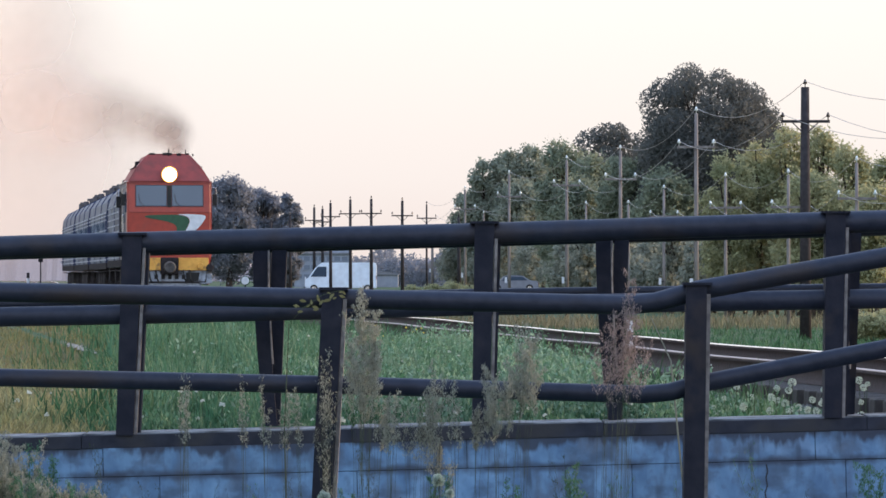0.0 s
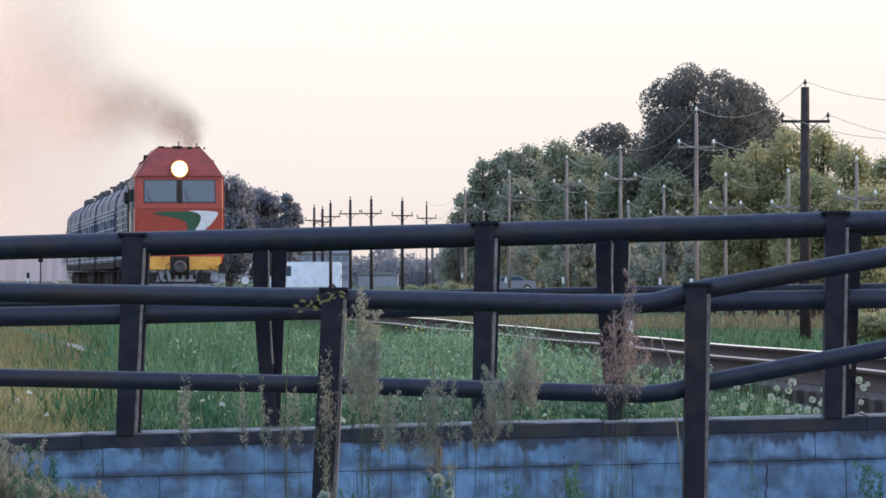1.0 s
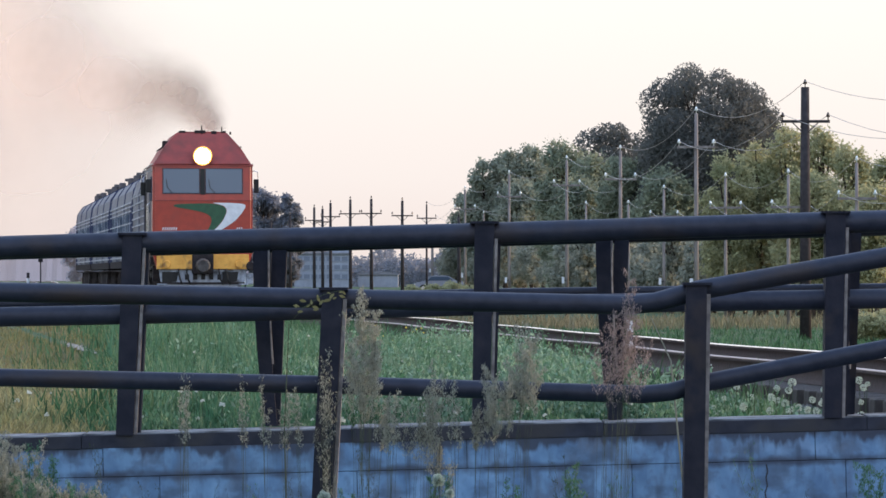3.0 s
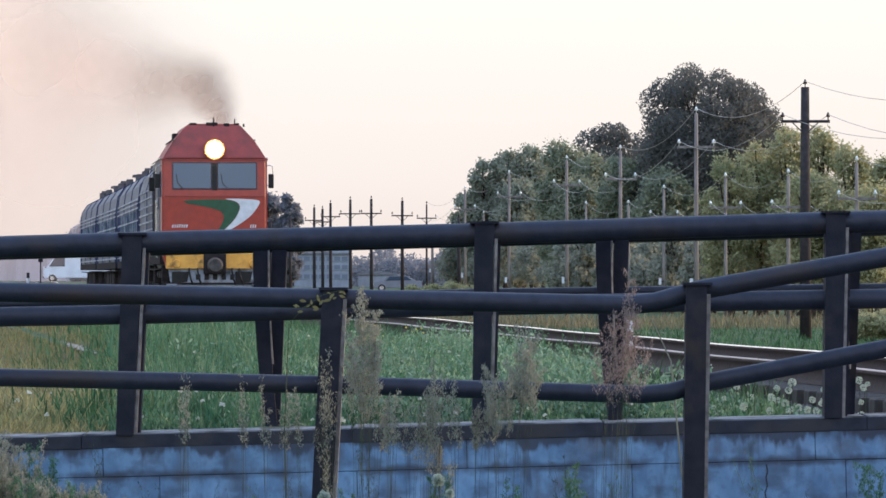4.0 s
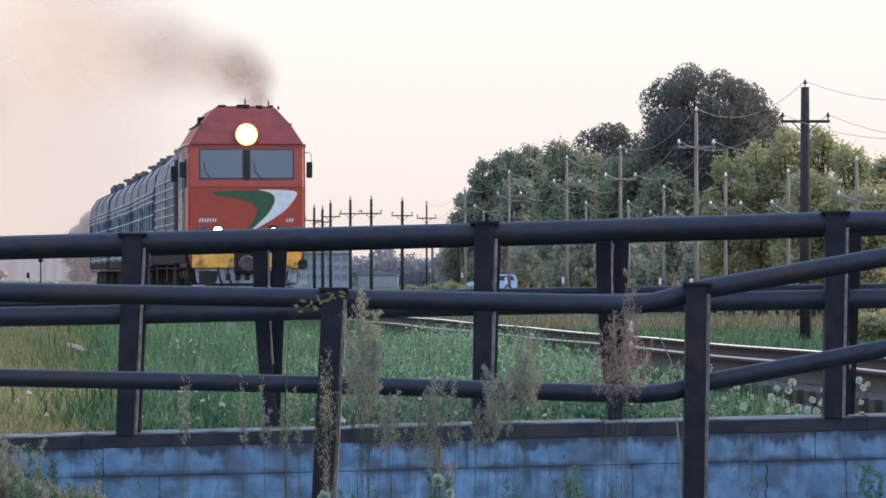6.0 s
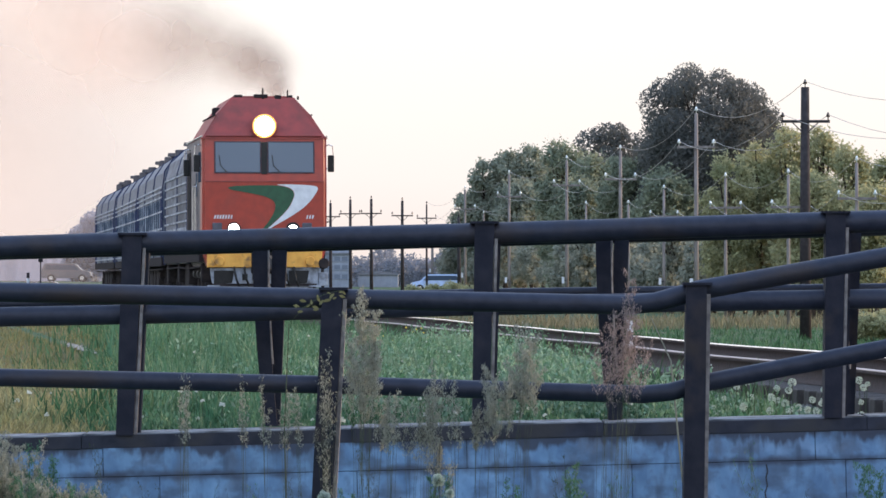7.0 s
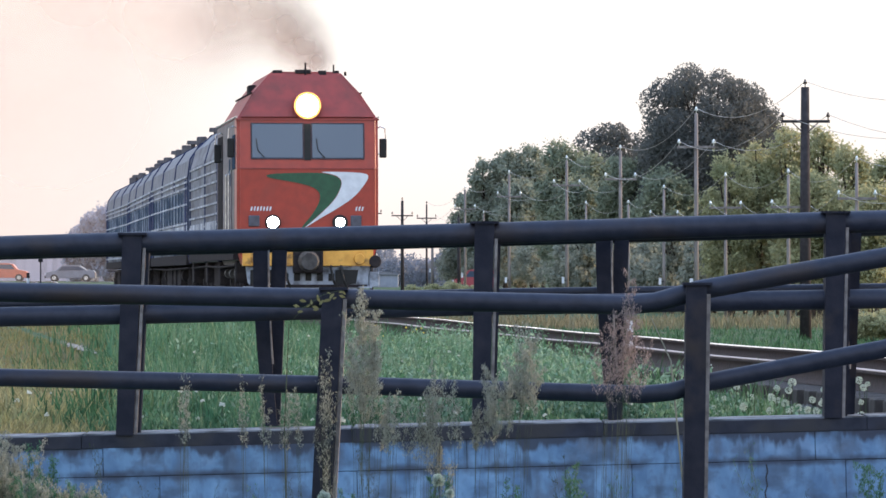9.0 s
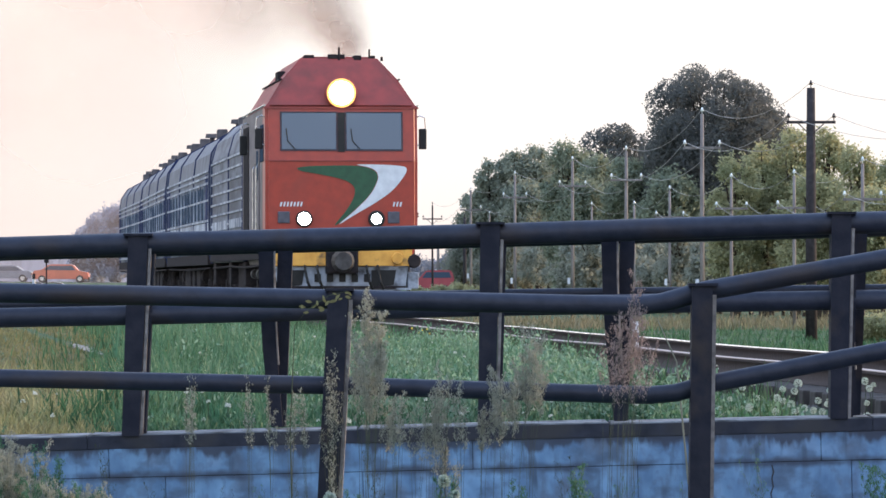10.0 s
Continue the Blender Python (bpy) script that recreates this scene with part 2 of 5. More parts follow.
# leaf tones are lifted so that distance haze is part of the colour
LEAF = {
    "dark": mat("dark_leaves", (0.138, 0.144, 0.138), (0.160, 0.166, 0.154), 1.0, 0, 0.35, 0, 0.0, island=0.08, translucent=0.5),
    "green": mat("green_leaves", (0.225, 0.26, 0.195), (0.265, 0.295, 0.205), 0.95, 0, 0.35, 0, 0.03, island=0.2, translucent=0.45),
    "yellow": mat("yellowing_leaves", (0.36, 0.365, 0.215), (0.43, 0.41, 0.235), 0.95, 0, 0.3, 0, 0.03, (0.24, 0.27, 0.15), 0.3, 0.5, 0.65, island=0.2, translucent=0.5),
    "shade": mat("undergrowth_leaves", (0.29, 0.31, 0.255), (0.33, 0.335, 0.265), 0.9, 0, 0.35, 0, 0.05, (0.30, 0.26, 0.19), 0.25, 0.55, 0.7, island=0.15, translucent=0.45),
    # paler copy of the green leaves, haze put in for the farther trees
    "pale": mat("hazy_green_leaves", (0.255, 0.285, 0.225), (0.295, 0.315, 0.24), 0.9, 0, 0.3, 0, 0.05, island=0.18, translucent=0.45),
    # the two bluest tones put strong haze into far leaves
    "far": mat("far_haze_leaves", (0.225, 0.24, 0.275), (0.26, 0.272, 0.305), 0.9, 0, 0.3, 0, 0.0, island=0.1, translucent=0.5),
    "haze_blue": mat("haze_blue_leaves", (0.33, 0.37, 0.45), (0.37, 0.41, 0.49), 1.0, 0, 0.3, 0, 0.0, island=0.06, translucent=0.5),
    # lilac-grey of haze put into the ridge colour
    "haze": mat("haze_toned_leaves", (0.33, 0.285, 0.29), (0.36, 0.31, 0.315), 1.0, 0, 0.05, 0, 0.0, island=0.12),
}
M_RED = mat("loco_red", (0.40, 0.050, 0.030), (0.32, 0.042, 0.028), 0.38, 0, 5, 0.05, 0.5, (0.30, 0.05, 0.035), 1.6, 0.55, 0.75)
M_REDTOP = mat("loco_red_sooty", (0.34, 0.060, 0.050), (0.25, 0.052, 0.045), 0.6, 0, 4, 0.05, 0.4, (0.16, 0.05, 0.04), 1.4, 0.5, 0.75)
M_GREEN = mat("loco_green", (0.030, 0.105, 0.055), (0.025, 0.08, 0.045), 0.4, 0, 6)
M_WHITE = mat("loco_white", (0.74, 0.76, 0.80), (0.62, 0.64, 0.68), 0.4, 0, 6, 0, 0.5, (0.45, 0.45, 0.46), 2, 0.58, 0.8)
M_YELLOW = mat("buffer_yellow", (0.80, 0.42, 0.085), (0.66, 0.32, 0.06), 0.5, 0, 5, 0.1, 0.4, (0.22, 0.12, 0.05), 3.5, 0.56, 0.7)
M_UNDER = mat("grimy_underframe", (0.024, 0.022, 0.025), (0.045, 0.038, 0.038), 0.9, 0, 7, 0.4, 0.05)
M_PILOT = mat("grey_pilot", (0.36, 0.40, 0.47), (0.25, 0.28, 0.33), 0.6, 0, 7, 0.2, 0.3, (0.05, 0.05, 0.055), 3, 0.5, 0.7)
M_MARKER = mat("dull_lamp_glass", (0.10, 0.10, 0.13), (0.07, 0.07, 0.09), 0.4, 0, 8)
M_VENT = mat("weathered_ventilator", (0.13, 0.12, 0.125), (0.08, 0.075, 0.08), 0.8, 0, 6, 0.2, 0.1)
M_COUPLER = mat("worn_grey_casting", (0.10, 0.095, 0.092), (0.055, 0.05, 0.05), 0.7, 0.2, 7, 0.3, 0.3)
M_CREAM = mat("cream_side", (0.25, 0.22, 0.22), (0.16, 0.14, 0.145), 0.6, 0, 4, 0.1, 0.15, (0.15, 0.12, 0.12), 1.5, 0.5, 0.75)
M_SILVER = mat("silver_blue_coach", (0.185, 0.21, 0.255), (0.065, 0.08, 0.11), 0.5, 0.0, 3, 0.12, 0.06, (0.05, 0.06, 0.085), 0.9, 0.5, 0.75, (1, 0.2, 1))
# sky reflection on ribs, frames and stripes is put into this pale tone
M_RIB = mat("sheen_rib", (0.50, 0.54, 0.61), (0.08, 0.11, 0.17), 0.5, 0.0, 1.5, 0, 0.2)
M_BLUE = mat("deep_blue_band", (0.024, 0.040, 0.115), (0.017, 0.028, 0.08), 0.6, 0, 5, 0, 0.03)
M_ROOF = mat("coach_roof", (0.20, 0.215, 0.25), (0.12, 0.13, 0.155), 0.55, 0, 2, 0.1, 0.08, (0.12, 0.12, 0.14), 0.8, 0.5, 0.75)
M_RUBBER = mat("black_rubber", (0.018, 0.018, 0.018), None, 0.7, 0, 10)
M_SEAL = mat("faded_window_seal", (0.075, 0.055, 0.065), (0.05, 0.04, 0.05), 0.8, 0, 10)
M_WINDOW = glass("tinted_window", (0.055, 0.095, 0.15))
# far windows get a lifted tone that stands in for haze before them
M_FARGLASS = glass("hazed_window", (0.17, 0.20, 0.25), 0.4, 0.2)
M_SIDEGLASS = glass("side_window", (0.055, 0.078, 0.11), 0.35, 0.0)
# the ring emits by itself, standing in for headlamp light and glare
M_REFLECTOR = glow("self_glowing_ring", (1.0, 0.50, 0.13), 1.1)
M_HEAD = glow("headlamp_lens", (1.0, 0.86, 0.55), 60.0)
M_BUFLAMP = glow("buffer_lamp_lens", (0.92, 1.0, 0.96), 30.0)
M_CHROME = mat("bright_metal", (0.7, 0.7, 0.7), None, 0.25, 0.9, 8)
M_ASPHALT = mat("asphalt", (0.055, 0.055, 0.06), (0.075, 0.075, 0.08), 0.9, 0, 5, 0.3)
M_PLASTER = mat("pale_blue_plaster", (0.30, 0.335, 0.40), (0.25, 0.28, 0.335), 0.85, 0, 1.5, 0.1)
M_TIN = mat("grey_roofing", (0.22, 0.23, 0.26), (0.15, 0.16, 0.18), 0.6, 0.1, 2, 0.1)
M_SMOKE = smoke_mat("exhaust_smoke", (0.50, 0.385, 0.315), 0.50)
M_SMOKE_CORE = smoke_mat("exhaust_core", (0.37, 0.28, 0.235), 0.62)
M_SMOKE_THIN = smoke_mat("thin_smoke", (0.88, 0.655, 0.545), 0.50)


# ---- building helpers ----
def link(name, bm, material, parent=None, label="", smooth=False):
    me = bpy.data.meshes.new(name)
    bm.to_mesh(me)
    bm.free()
    me.materials.append(material)
    if smooth:
        me.shade_smooth()
    ob = new(name, me)
    if parent:
        ob.parent = parent
    if label:
        ob["label"] = label
    return ob


def part(name, bm, material, parent, label="", smooth=False):
    return link(name, bm, material, parent, label, smooth)


def piece(name, me, parent, m):
    """One more object on a shared mesh."""
    ob = new(name, me)
    ob.parent, ob.matrix_basis = parent, m
    return ob


def thing(name, label, category, m=None, group="", kind=""):
    ob = new(name)
    ob.empty_display_size = 0.2
    if m is not None:
        ob.matrix_basis = m
    return tagged(ob, label, category, group, kind)


def box(bm, x0, x1, y0, y1, z0, z1, bevel=0.0):
    got = bmesh.ops.create_cube(bm, size=1.0)["verts"]
    bmesh.ops.transform(bm, verts=got, matrix=Matrix.Translation(((x0 + x1) / 2, (y0 + y1) / 2, (z0 + z1) / 2))
                        @ Matrix.Diagonal((abs(x1 - x0), abs(y1 - y0), abs(z1 - z0), 1)))
    if bevel:
        edges = list({e for v in got for e in v.link_edges})
        bmesh.ops.bevel(bm, geom=edges, offset=bevel, segments=2, affect="EDGES", profile=0.6)
    return bm


def one_box(*a, bevel=0.0):
    return box(bmesh.new(), *a, bevel=bevel)


def tube(bm, pts, r, n=10, caps=True):
    """A round bar along pts; r is one radius or one for each point."""
    pts = [Vector(p) for p in pts]
    rs = r if isinstance(r, (list, tuple)) else [r] * len(pts)
    rings = []
    for i, p in enumerate(pts):
        a, b = pts[max(i - 1, 0)], pts[min(i + 1, len(pts) - 1)]
        d = (b - a).normalized()
        u = d.cross(Vector((0, 0, 1)) if abs(d.z) < 0.9 else Vector((1, 0, 0))).normalized()
        w = d.cross(u)
        rings.append([bm.verts.new(p + rs[i] * (math.cos(t) * u + math.sin(t) * w)) for t in [2 * math.pi * k / n for k in range(n)]])
    for p, q in zip(rings, rings[1:]):
        for k in range(n):
            bm.faces.new((p[k], p[(k + 1) % n], q[(k + 1) % n], q[k]))
    if caps:
        bm.faces.new(rings[0][::-1])
        bm.faces.new(rings[-1])
    return bm


def prism(bm, outline, y0, y1):
    """An outline in x, z pushed from y0 to y1."""
    a = [bm.verts.new((x, y0, z)) for x, z in outline]
    b = [bm.verts.new((x, y1, z)) for x, z in outline]
    n = len(a)
    bm.faces.new(a)
    bm.faces.new(b[::-1])
    for i in range(n):
        bm.faces.new((a[i], b[i], b[(i + 1) % n], a[(i + 1) % n]))
    bmesh.ops.recalc_face_normals(bm, faces=bm.faces[:])
    return bm


def soup(name, verts, faces, material, parent=None, smooth=False):
    """A mesh from arrays of points and of faces with equal corner counts."""
    me = bpy.data.meshes.new(name)
    verts, faces = np.asarray(verts, np.float32), np.asarray(faces, np.int32)
    k = faces.shape[1]
    me.vertices.add(len(verts))
    me.vertices.foreach_set("co", verts.ravel())
    me.loops.add(faces.size)
    me.loops.foreach_set("vertex_index", faces.ravel())
    me.polygons.add(len(faces))
    me.polygons.foreach_set("loop_start", np.arange(0, faces.size, k, dtype=np.int32))
    me.update(calc_edges=True)
    me.materials.append(material)
    if smooth:
        me.shade_smooth()
    ob = new(name, me)
    if parent:
        ob.parent = parent
    return ob


# ---- the lie of the land ----
def track_x(y):
    """Where the middle of the track runs."""
    if y < 105:
        return -2.52 + (105 - y) * 0.105
    if y < 150:
        return -2.52 - (y - 105) * 0.0985
    if y < 185:
        return -6.95 - (y - 150) * 0.0915
    return -10.15 - (y - 185) * 0.100


def smooth01(a, b, v):
    t = min(max((v - a) / (b - a), 0), 1)
    return t * t * (3 - 2 * t)


def bank(x, y):
    """The far road and the ground round it climb where the road meets the line."""
    return 0.9 * smooth01(-15, -28, x) * smooth01(350, 410, y) * (1 - smooth01(480, 560, y))


def land(x, y):
    """Height of the ground."""
    if y < 26.2:
        return -0.95 + 0.15 * smooth01(10, 20, y)
    s = x - track_x(y)
    z = -0.12 - 0.16 * smooth01(-5, -2.0, s) + 0.03 * math.sin(x * 1.3 + y * 0.21)
    low = smooth01(2.2, 7, s) * smooth01(35, 120, y) * (1 - smooth01(300, 420, y))
    z -= 1.15 * low + 0.35 * smooth01(300, 430, y)
    return z + bank(x, y)


# ---- ground, wall, track ----
def build_ground():
    xs = [-4000, -1200, -500, -250, -150, -100, -70, -55, -45] + [-38 + 1.0 * i for i in range(77)] + [45, 55, 70, 100, 150, 250, 500, 1200, 4000]
    ys = [-300, -60, -10, 10, 16, 20, 24, 26.19, 26.2] + [27 + 1.5 * i for i in range(63)] + [124 + 6 * i for i in range(30)] + [320 + 20 * i for i in range(15)] + [700, 900, 1400, 2500, 4800]
    v = [(x, y, land(x, y)) for y in ys for x in xs]
    w = len(xs)
    f = [(j * w + i, j * w + i + 1, (j + 1) * w + i + 1, (j + 1) * w + i) for j in range(len(ys) - 1) for i in range(w - 1)]
    return tagged(soup("ground", v, f, M_GROUND, smooth=True), "rough green meadow beside a railway embankment", "ground", kind="structure")


def build_wall():
    wall = thing("wall_parapet", "stained blue-grey concrete block retaining wall with dirty coping", "wall", pose(0, 26.0, -0.025, 0, -1.376, 0), kind="structure")
    part("backing", one_box(-4.5, 4.5, 0.02, 0.48, -1.2, -0.072), M_JOINT, wall)
    rng = random.Random(4)
    x = -4.5
    for w in (1.35, 1.28, 1.4, 1.3, 1.36, 1.3, 1.01):
        front, high = -0.006 - rng.random() * 0.006, rng.uniform(-0.006, 0.004)
        slab = part("coping_slab", one_box(x + 0.001, x + w - 0.001, front, 0.5, -0.07, high, bevel=0.003), M_COPE, wall)
        part("pale_top_skin", one_box(x + 0.008, x + w - 0.008, front + 0.012, 0.49, high - 0.002, high + 0.007, bevel=0.002), M_CAP, slab, "pale coping top with skylight put into its colour")
        x += w
    rows = ((-0.2170, -0.0705, (-1.76, -0.62, 0.12, 1.92, 3.0)), (-0.47, -0.2200, (-2.35, -1.47, -0.45, 0.97, 2.075, 3.2)), (-0.80, -0.477, (-1.7, -0.5, 0.6, 1.75, 2.8)))
    for z0, z1, cuts in rows:
        edges = (-4.5, *cuts, 4.5)
        for a, b in zip(edges, edges[1:]):
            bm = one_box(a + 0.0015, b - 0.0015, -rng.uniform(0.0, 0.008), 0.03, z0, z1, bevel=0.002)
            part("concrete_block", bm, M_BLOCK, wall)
    # broken crack down one block
    bm = bmesh.new()
    pts = [(1.665, -0.235), (1.672, -0.27), (1.662, -0.30), (1.668, -0.345), (1.655, -0.38), (1.661, -0.42), (1.652, -0.46)]
    tube(bm, [(x, -0.008, z) for x, z in pts], 0.0035, 5)
    part("crack", bm, M_JOINT, wall, "dark crack in the concrete")
    # low kerb under the front railing
    tagged(link("wall_kerb", one_box(-4.5, 4.5, 22.48, 22.74, -1.0, -0.36, bevel=0.01), M_BLOCK), "low concrete kerb under the front railing", "wall", kind="structure")
    return wall


def rail_z(side, y):
    return -0.018 * (1 - smooth01(70, 100, y)) if side > 0 else 0.0


def build_track():
    ys = [18 + 2.0 * i for i in range(60)] + [140 + 6 * i for i in range(60)]
    v, f = [], []
    sect = ((-2.6, -0.46), (-2.1, -0.37), (-1.45, -0.31), (-0.6, -0.25), (0.6, -0.22), (1.55, -0.22), (2.1, -0.34), (2.8, -0.55))
    for y in ys:
        for s, z in sect:
            if s < -2.5:
                s -= 1.9 * (1 - smooth01(38, 52, y))
                z = land(track_x(y) + s, y) + 0.02
            v.append((track_x(y) + s, y, z + 0.015 * math.sin(y * 3.1 + s * 2) + (0.4 * bank(track_x(y), y) if s > -2.5 else 0)))
    k = len(sect)
    for j in range(len(ys) - 1):
        for i in range(k - 1):
            f.append((j * k + i, j * k + i + 1, (j + 1) * k + i + 1, (j + 1) * k + i))
    tagged(soup("ballast", v, f, M_BALLAST), "grey crushed-stone ballast bed under the rails", "ballast", kind="structure")
    # loose stones
    rng = np.random.default_rng(5)
    n = 14000
    y = 27 + 53 * rng.random(n) ** 1.5
    s = np.where(y < 42, rng.uniform(-4.4, 2.4, n), rng.uniform(-2.5, 2.4, n))
    tx = np.array([track_x(a) for a in y])
    zz = np.where(s < -2.6, np.array([land(a + b, c) for a, b, c in zip(tx, s, y)]) + 0.03, np.interp(s, [p[0] for p in sect], [p[1] for p in sect]) + 0.012)
    c = np.stack([tx + s, y, zz], 1)
    shape = np.array([(1, 0, 0), (-0.5, 0.8, 0), (-0.5, -0.8, 0), (0.1, 0, 0.8)])
    r = rng.uniform(0.022, 0.045, n)[:, None, None]
    a = rng.uniform(0, 6.28, n)
    rot = np.stack([np.stack([np.cos(a), -np.sin(a), 0 * a], 1), np.stack([np.sin(a), np.cos(a), 0 * a], 1), np.stack([0 * a, 0 * a, 1 + 0 * a], 1)], 1)
    vv = c[:, None, :] + r * np.einsum("nij,kj->nki", rot, shape)
    base = (np.arange(n) * 4)[:, None, None]
    ff = base + np.array([(0, 1, 3), (1, 2, 3), (2, 0, 3)])[None]
    tagged(soup("ballast_stones", vv.reshape(-1, 3), ff.reshape(-1, 3), M_STONE), "loose grey ballast stones between the sleepers", "stones", kind="stuff")
    track = thing("railway_track", "single curved railway track with polished rail heads", "track", kind="structure")
    web = ((-0.075, -0.18), (0.075, -0.18), (0.075, -0.165), (0.012, -0.145), (0.012, -0.045), (0.034, -0.036), (0.034, -0.012), (-0.034, -0.012), (-0.034, -0.036), (-0.012, -0.045), (-0.012, -0.145), (-0.075, -0.165))
    head = ((-0.036, -0.014), (0.036, -0.014), (0.036, -0.005), (0.024, 0.0), (-0.024, 0.0), (-0.036, -0.005))
    for side in (-1, 1):
        made = []
        for name, prof, m in (("rail", web, M_RAILWEB), ("rail_head", head, M_RAILHEAD if side > 0 else M_RAILDIM)):
            v, f, k = [], [], len(prof)
            for y in ys:
                wob = 0.006 * math.sin(y * 0.5 + side)
                for s, z in prof:
                    v.append((track_x(y) + side * 0.795 + s, y, z + rail_z(side, y) + wob + 0.4 * bank(track_x(y), y)))
            for j in range(len(ys) - 1):
                for i in range(k):
                    f.append((j * k + i, j * k + (i + 1) % k, (j + 1) * k + (i + 1) % k, (j + 1) * k + i))
            made.append(soup(name, v, f, m, made[0] if made else track))
    bm = one_box(-1.35, 1.35, -0.13, 0.13, -0.33, -0.165, bevel=0.015)
    me = bpy.data.meshes.new("sleeper")
    bm.to_mesh(me)
    bm.free()
    me.materials.append(M_SLEEPER)
    for i in range(280):
        y = 30 + 0.55 * i
        piece("sleeper", me, track, pose(track_x(y), y, -0.02, 0, 1.0 if y < 80 else 0, 5.9))


# ---- fences ----
def leaning(xb, zb, xt, zt, w, y0, y1, wt=None):
    wt = wt or w
    return prism(bmesh.new(), [(xb - w / 2, zb), (xb + w / 2, zb), (xt + wt / 2, zt), (xt - wt / 2, zt)], y0, y1)


def build_fences():
    back = thing("pipe_fence", "black painted steel pipe railing on the concrete wall", "fence", group="pipe railings")
    part("top_rail", tube(bmesh.new(), [(-4.2, 26.05, 0.845), (-1.6, 26.05, 0.925), (0.2, 26.05, 0.972), (2.0, 26.05, 1.03), (4.2, 26.05, 1.09)], 0.058, 18), M_PIPE, back, smooth=True)
    part("middle_rail", tube(bmesh.new(), [(-4.2, 26.08, 0.505), (-1.6, 26.08, 0.555), (0.2, 26.08, 0.600), (2.0, 26.08, 0.632), (4.2, 26.08, 0.67)], 0.052, 18), M_PIPE, back, smooth=True)
    for xb, zb, xt, zt in ((-1.645, -0.07, -1.605, 0.965), (0.195, -0.025, 0.215, 1.025), (2.015, 0.02, 2.03, 1.078), (-3.45, -0.11, -3.43, 0.93), (3.85, 0.06, 3.86, 1.12)):
        p = part("post", leaning(xb, zb, xt, zt, 0.090, 25.98, 26.14, 0.102), M_POST, back)
        part("flange", leaning(xb + 0.055, zb, xt + 0.061, zt - 0.06, 0.016, 26.0, 26.13), M_EDGE, p, "worn pale steel flange with sunlight put into its colour")
        part("web_plate", leaning(xb + 0.070, zb, xt + 0.077, zt - 0.09, 0.014, 26.03, 26.14), M_POST, p)
        part("cap_plate", leaning(xt, zt, xt, zt + 0.012, 0.15, 25.97, 26.15), M_POST, p)
    mid = thing("bent_post_fence", "black railing with bent uprights standing behind the first", "fence", Matrix.Translation((0, 0, 0.0165)) @ Matrix.Diagonal((0.978, 0.978, 0.978, 1)), group="pipe railings")
    part("middle_rail", tube(bmesh.new(), [(-4.2, 27.0, 0.585), (-2.3, 27.0, 0.605), (0.3, 27.0, 0.662), (2.4, 27.0, 0.69), (4.4, 27.0, 0.71)], 0.026, 12), M_PIPE, mid, smooth=True)
    part("top_rail", tube(bmesh.new(), [(-4.2, 27.0, 0.835), (0.2, 27.0, 0.955), (4.4, 27.0, 1.07)], 0.045, 12), M_PIPE, mid, smooth=True)
    for x, z0, z1 in ((-0.93, -0.05, 0.95), (0.905, -0.02, 1.0), (2.15, 0.0, 1.03), (-2.72, -0.1, 0.88)):
        p = part("post", leaning(x + 0.02, z0, x + 0.055, z1, 0.07, 26.96, 27.06, 0.08), M_POST, mid)
        bow, edge = [], []
        for i in range(13):
            t = i / 12
            z = z0 + (z1 - z0) * t
            bow.append((x - 0.088 + 0.068 * (1 - t) ** 2.0, z))
            edge.append((x - 0.006 + 0.050 * max(0.0, 1 - 1.25 * t) ** 1.5, z))
        part("bent_flat_bar", prism(bmesh.new(), bow + edge[::-1], 26.9, 26.94), M_POST, p, "bent steel flat bar")
        part("lit_worn_edge", tube(bmesh.new(), [(a + 0.004, 26.9, z) for a, z in edge if z > z0 + 0.25], 0.006, 6), M_EDGE, p, "worn pale edge with sunlight put into its colour")
    front = thing("front_pipe_fence", "black painted pipe railing that bends up along a ramp", "fence", group="pipe railings")
    part("top_rail", tube(bmesh.new(), [(-4, 22.6, 0.70), (-2.2, 22.6, 0.685), (-0.5, 22.6, 0.652), (0.6, 22.6, 0.628), (0.84, 22.6, 0.624), (0.96, 22.6, 0.636), (1.15, 22.6, 0.690), (2.0, 22.6, 0.840), (4, 22.6, 1.2)], 0.045, 18), M_PIPE, front, smooth=True)
    part("lower_rail", tube(bmesh.new(), [(-4, 22.6, 0.325), (-2.2, 22.6, 0.302), (-0.5, 22.6, 0.264), (0.6, 22.6, 0.230), (0.9, 22.6, 0.221), (1.02, 22.6, 0.232), (1.16, 22.6, 0.270), (2.0, 22.6, 0.430), (4, 22.6, 0.8)], 0.041, 18), M_PIPE, front, smooth=True)
    for xb, xt, zt in ((-0.545, -0.49, 0.69), (1.125, 1.14, 0.712), (-2.6, -2.58, 0.74), (2.9, 2.92, 1.05)):
        p = part("post", leaning(xb - 0.004, -0.38, xt - 0.004, zt, 0.092, 22.51, 22.66), M_POST, front)
        part("flange", leaning(xb + 0.051, -0.38, xt + 0.051, zt - 0.04, 0.017, 22.54, 22.65), M_EDGE, p, "worn pale steel flange with sunlight put into its colour")
        part("cap_plate", leaning(xt, zt, xt, zt + 0.012, 0.13, 22.50, 22.67), M_POST, p)


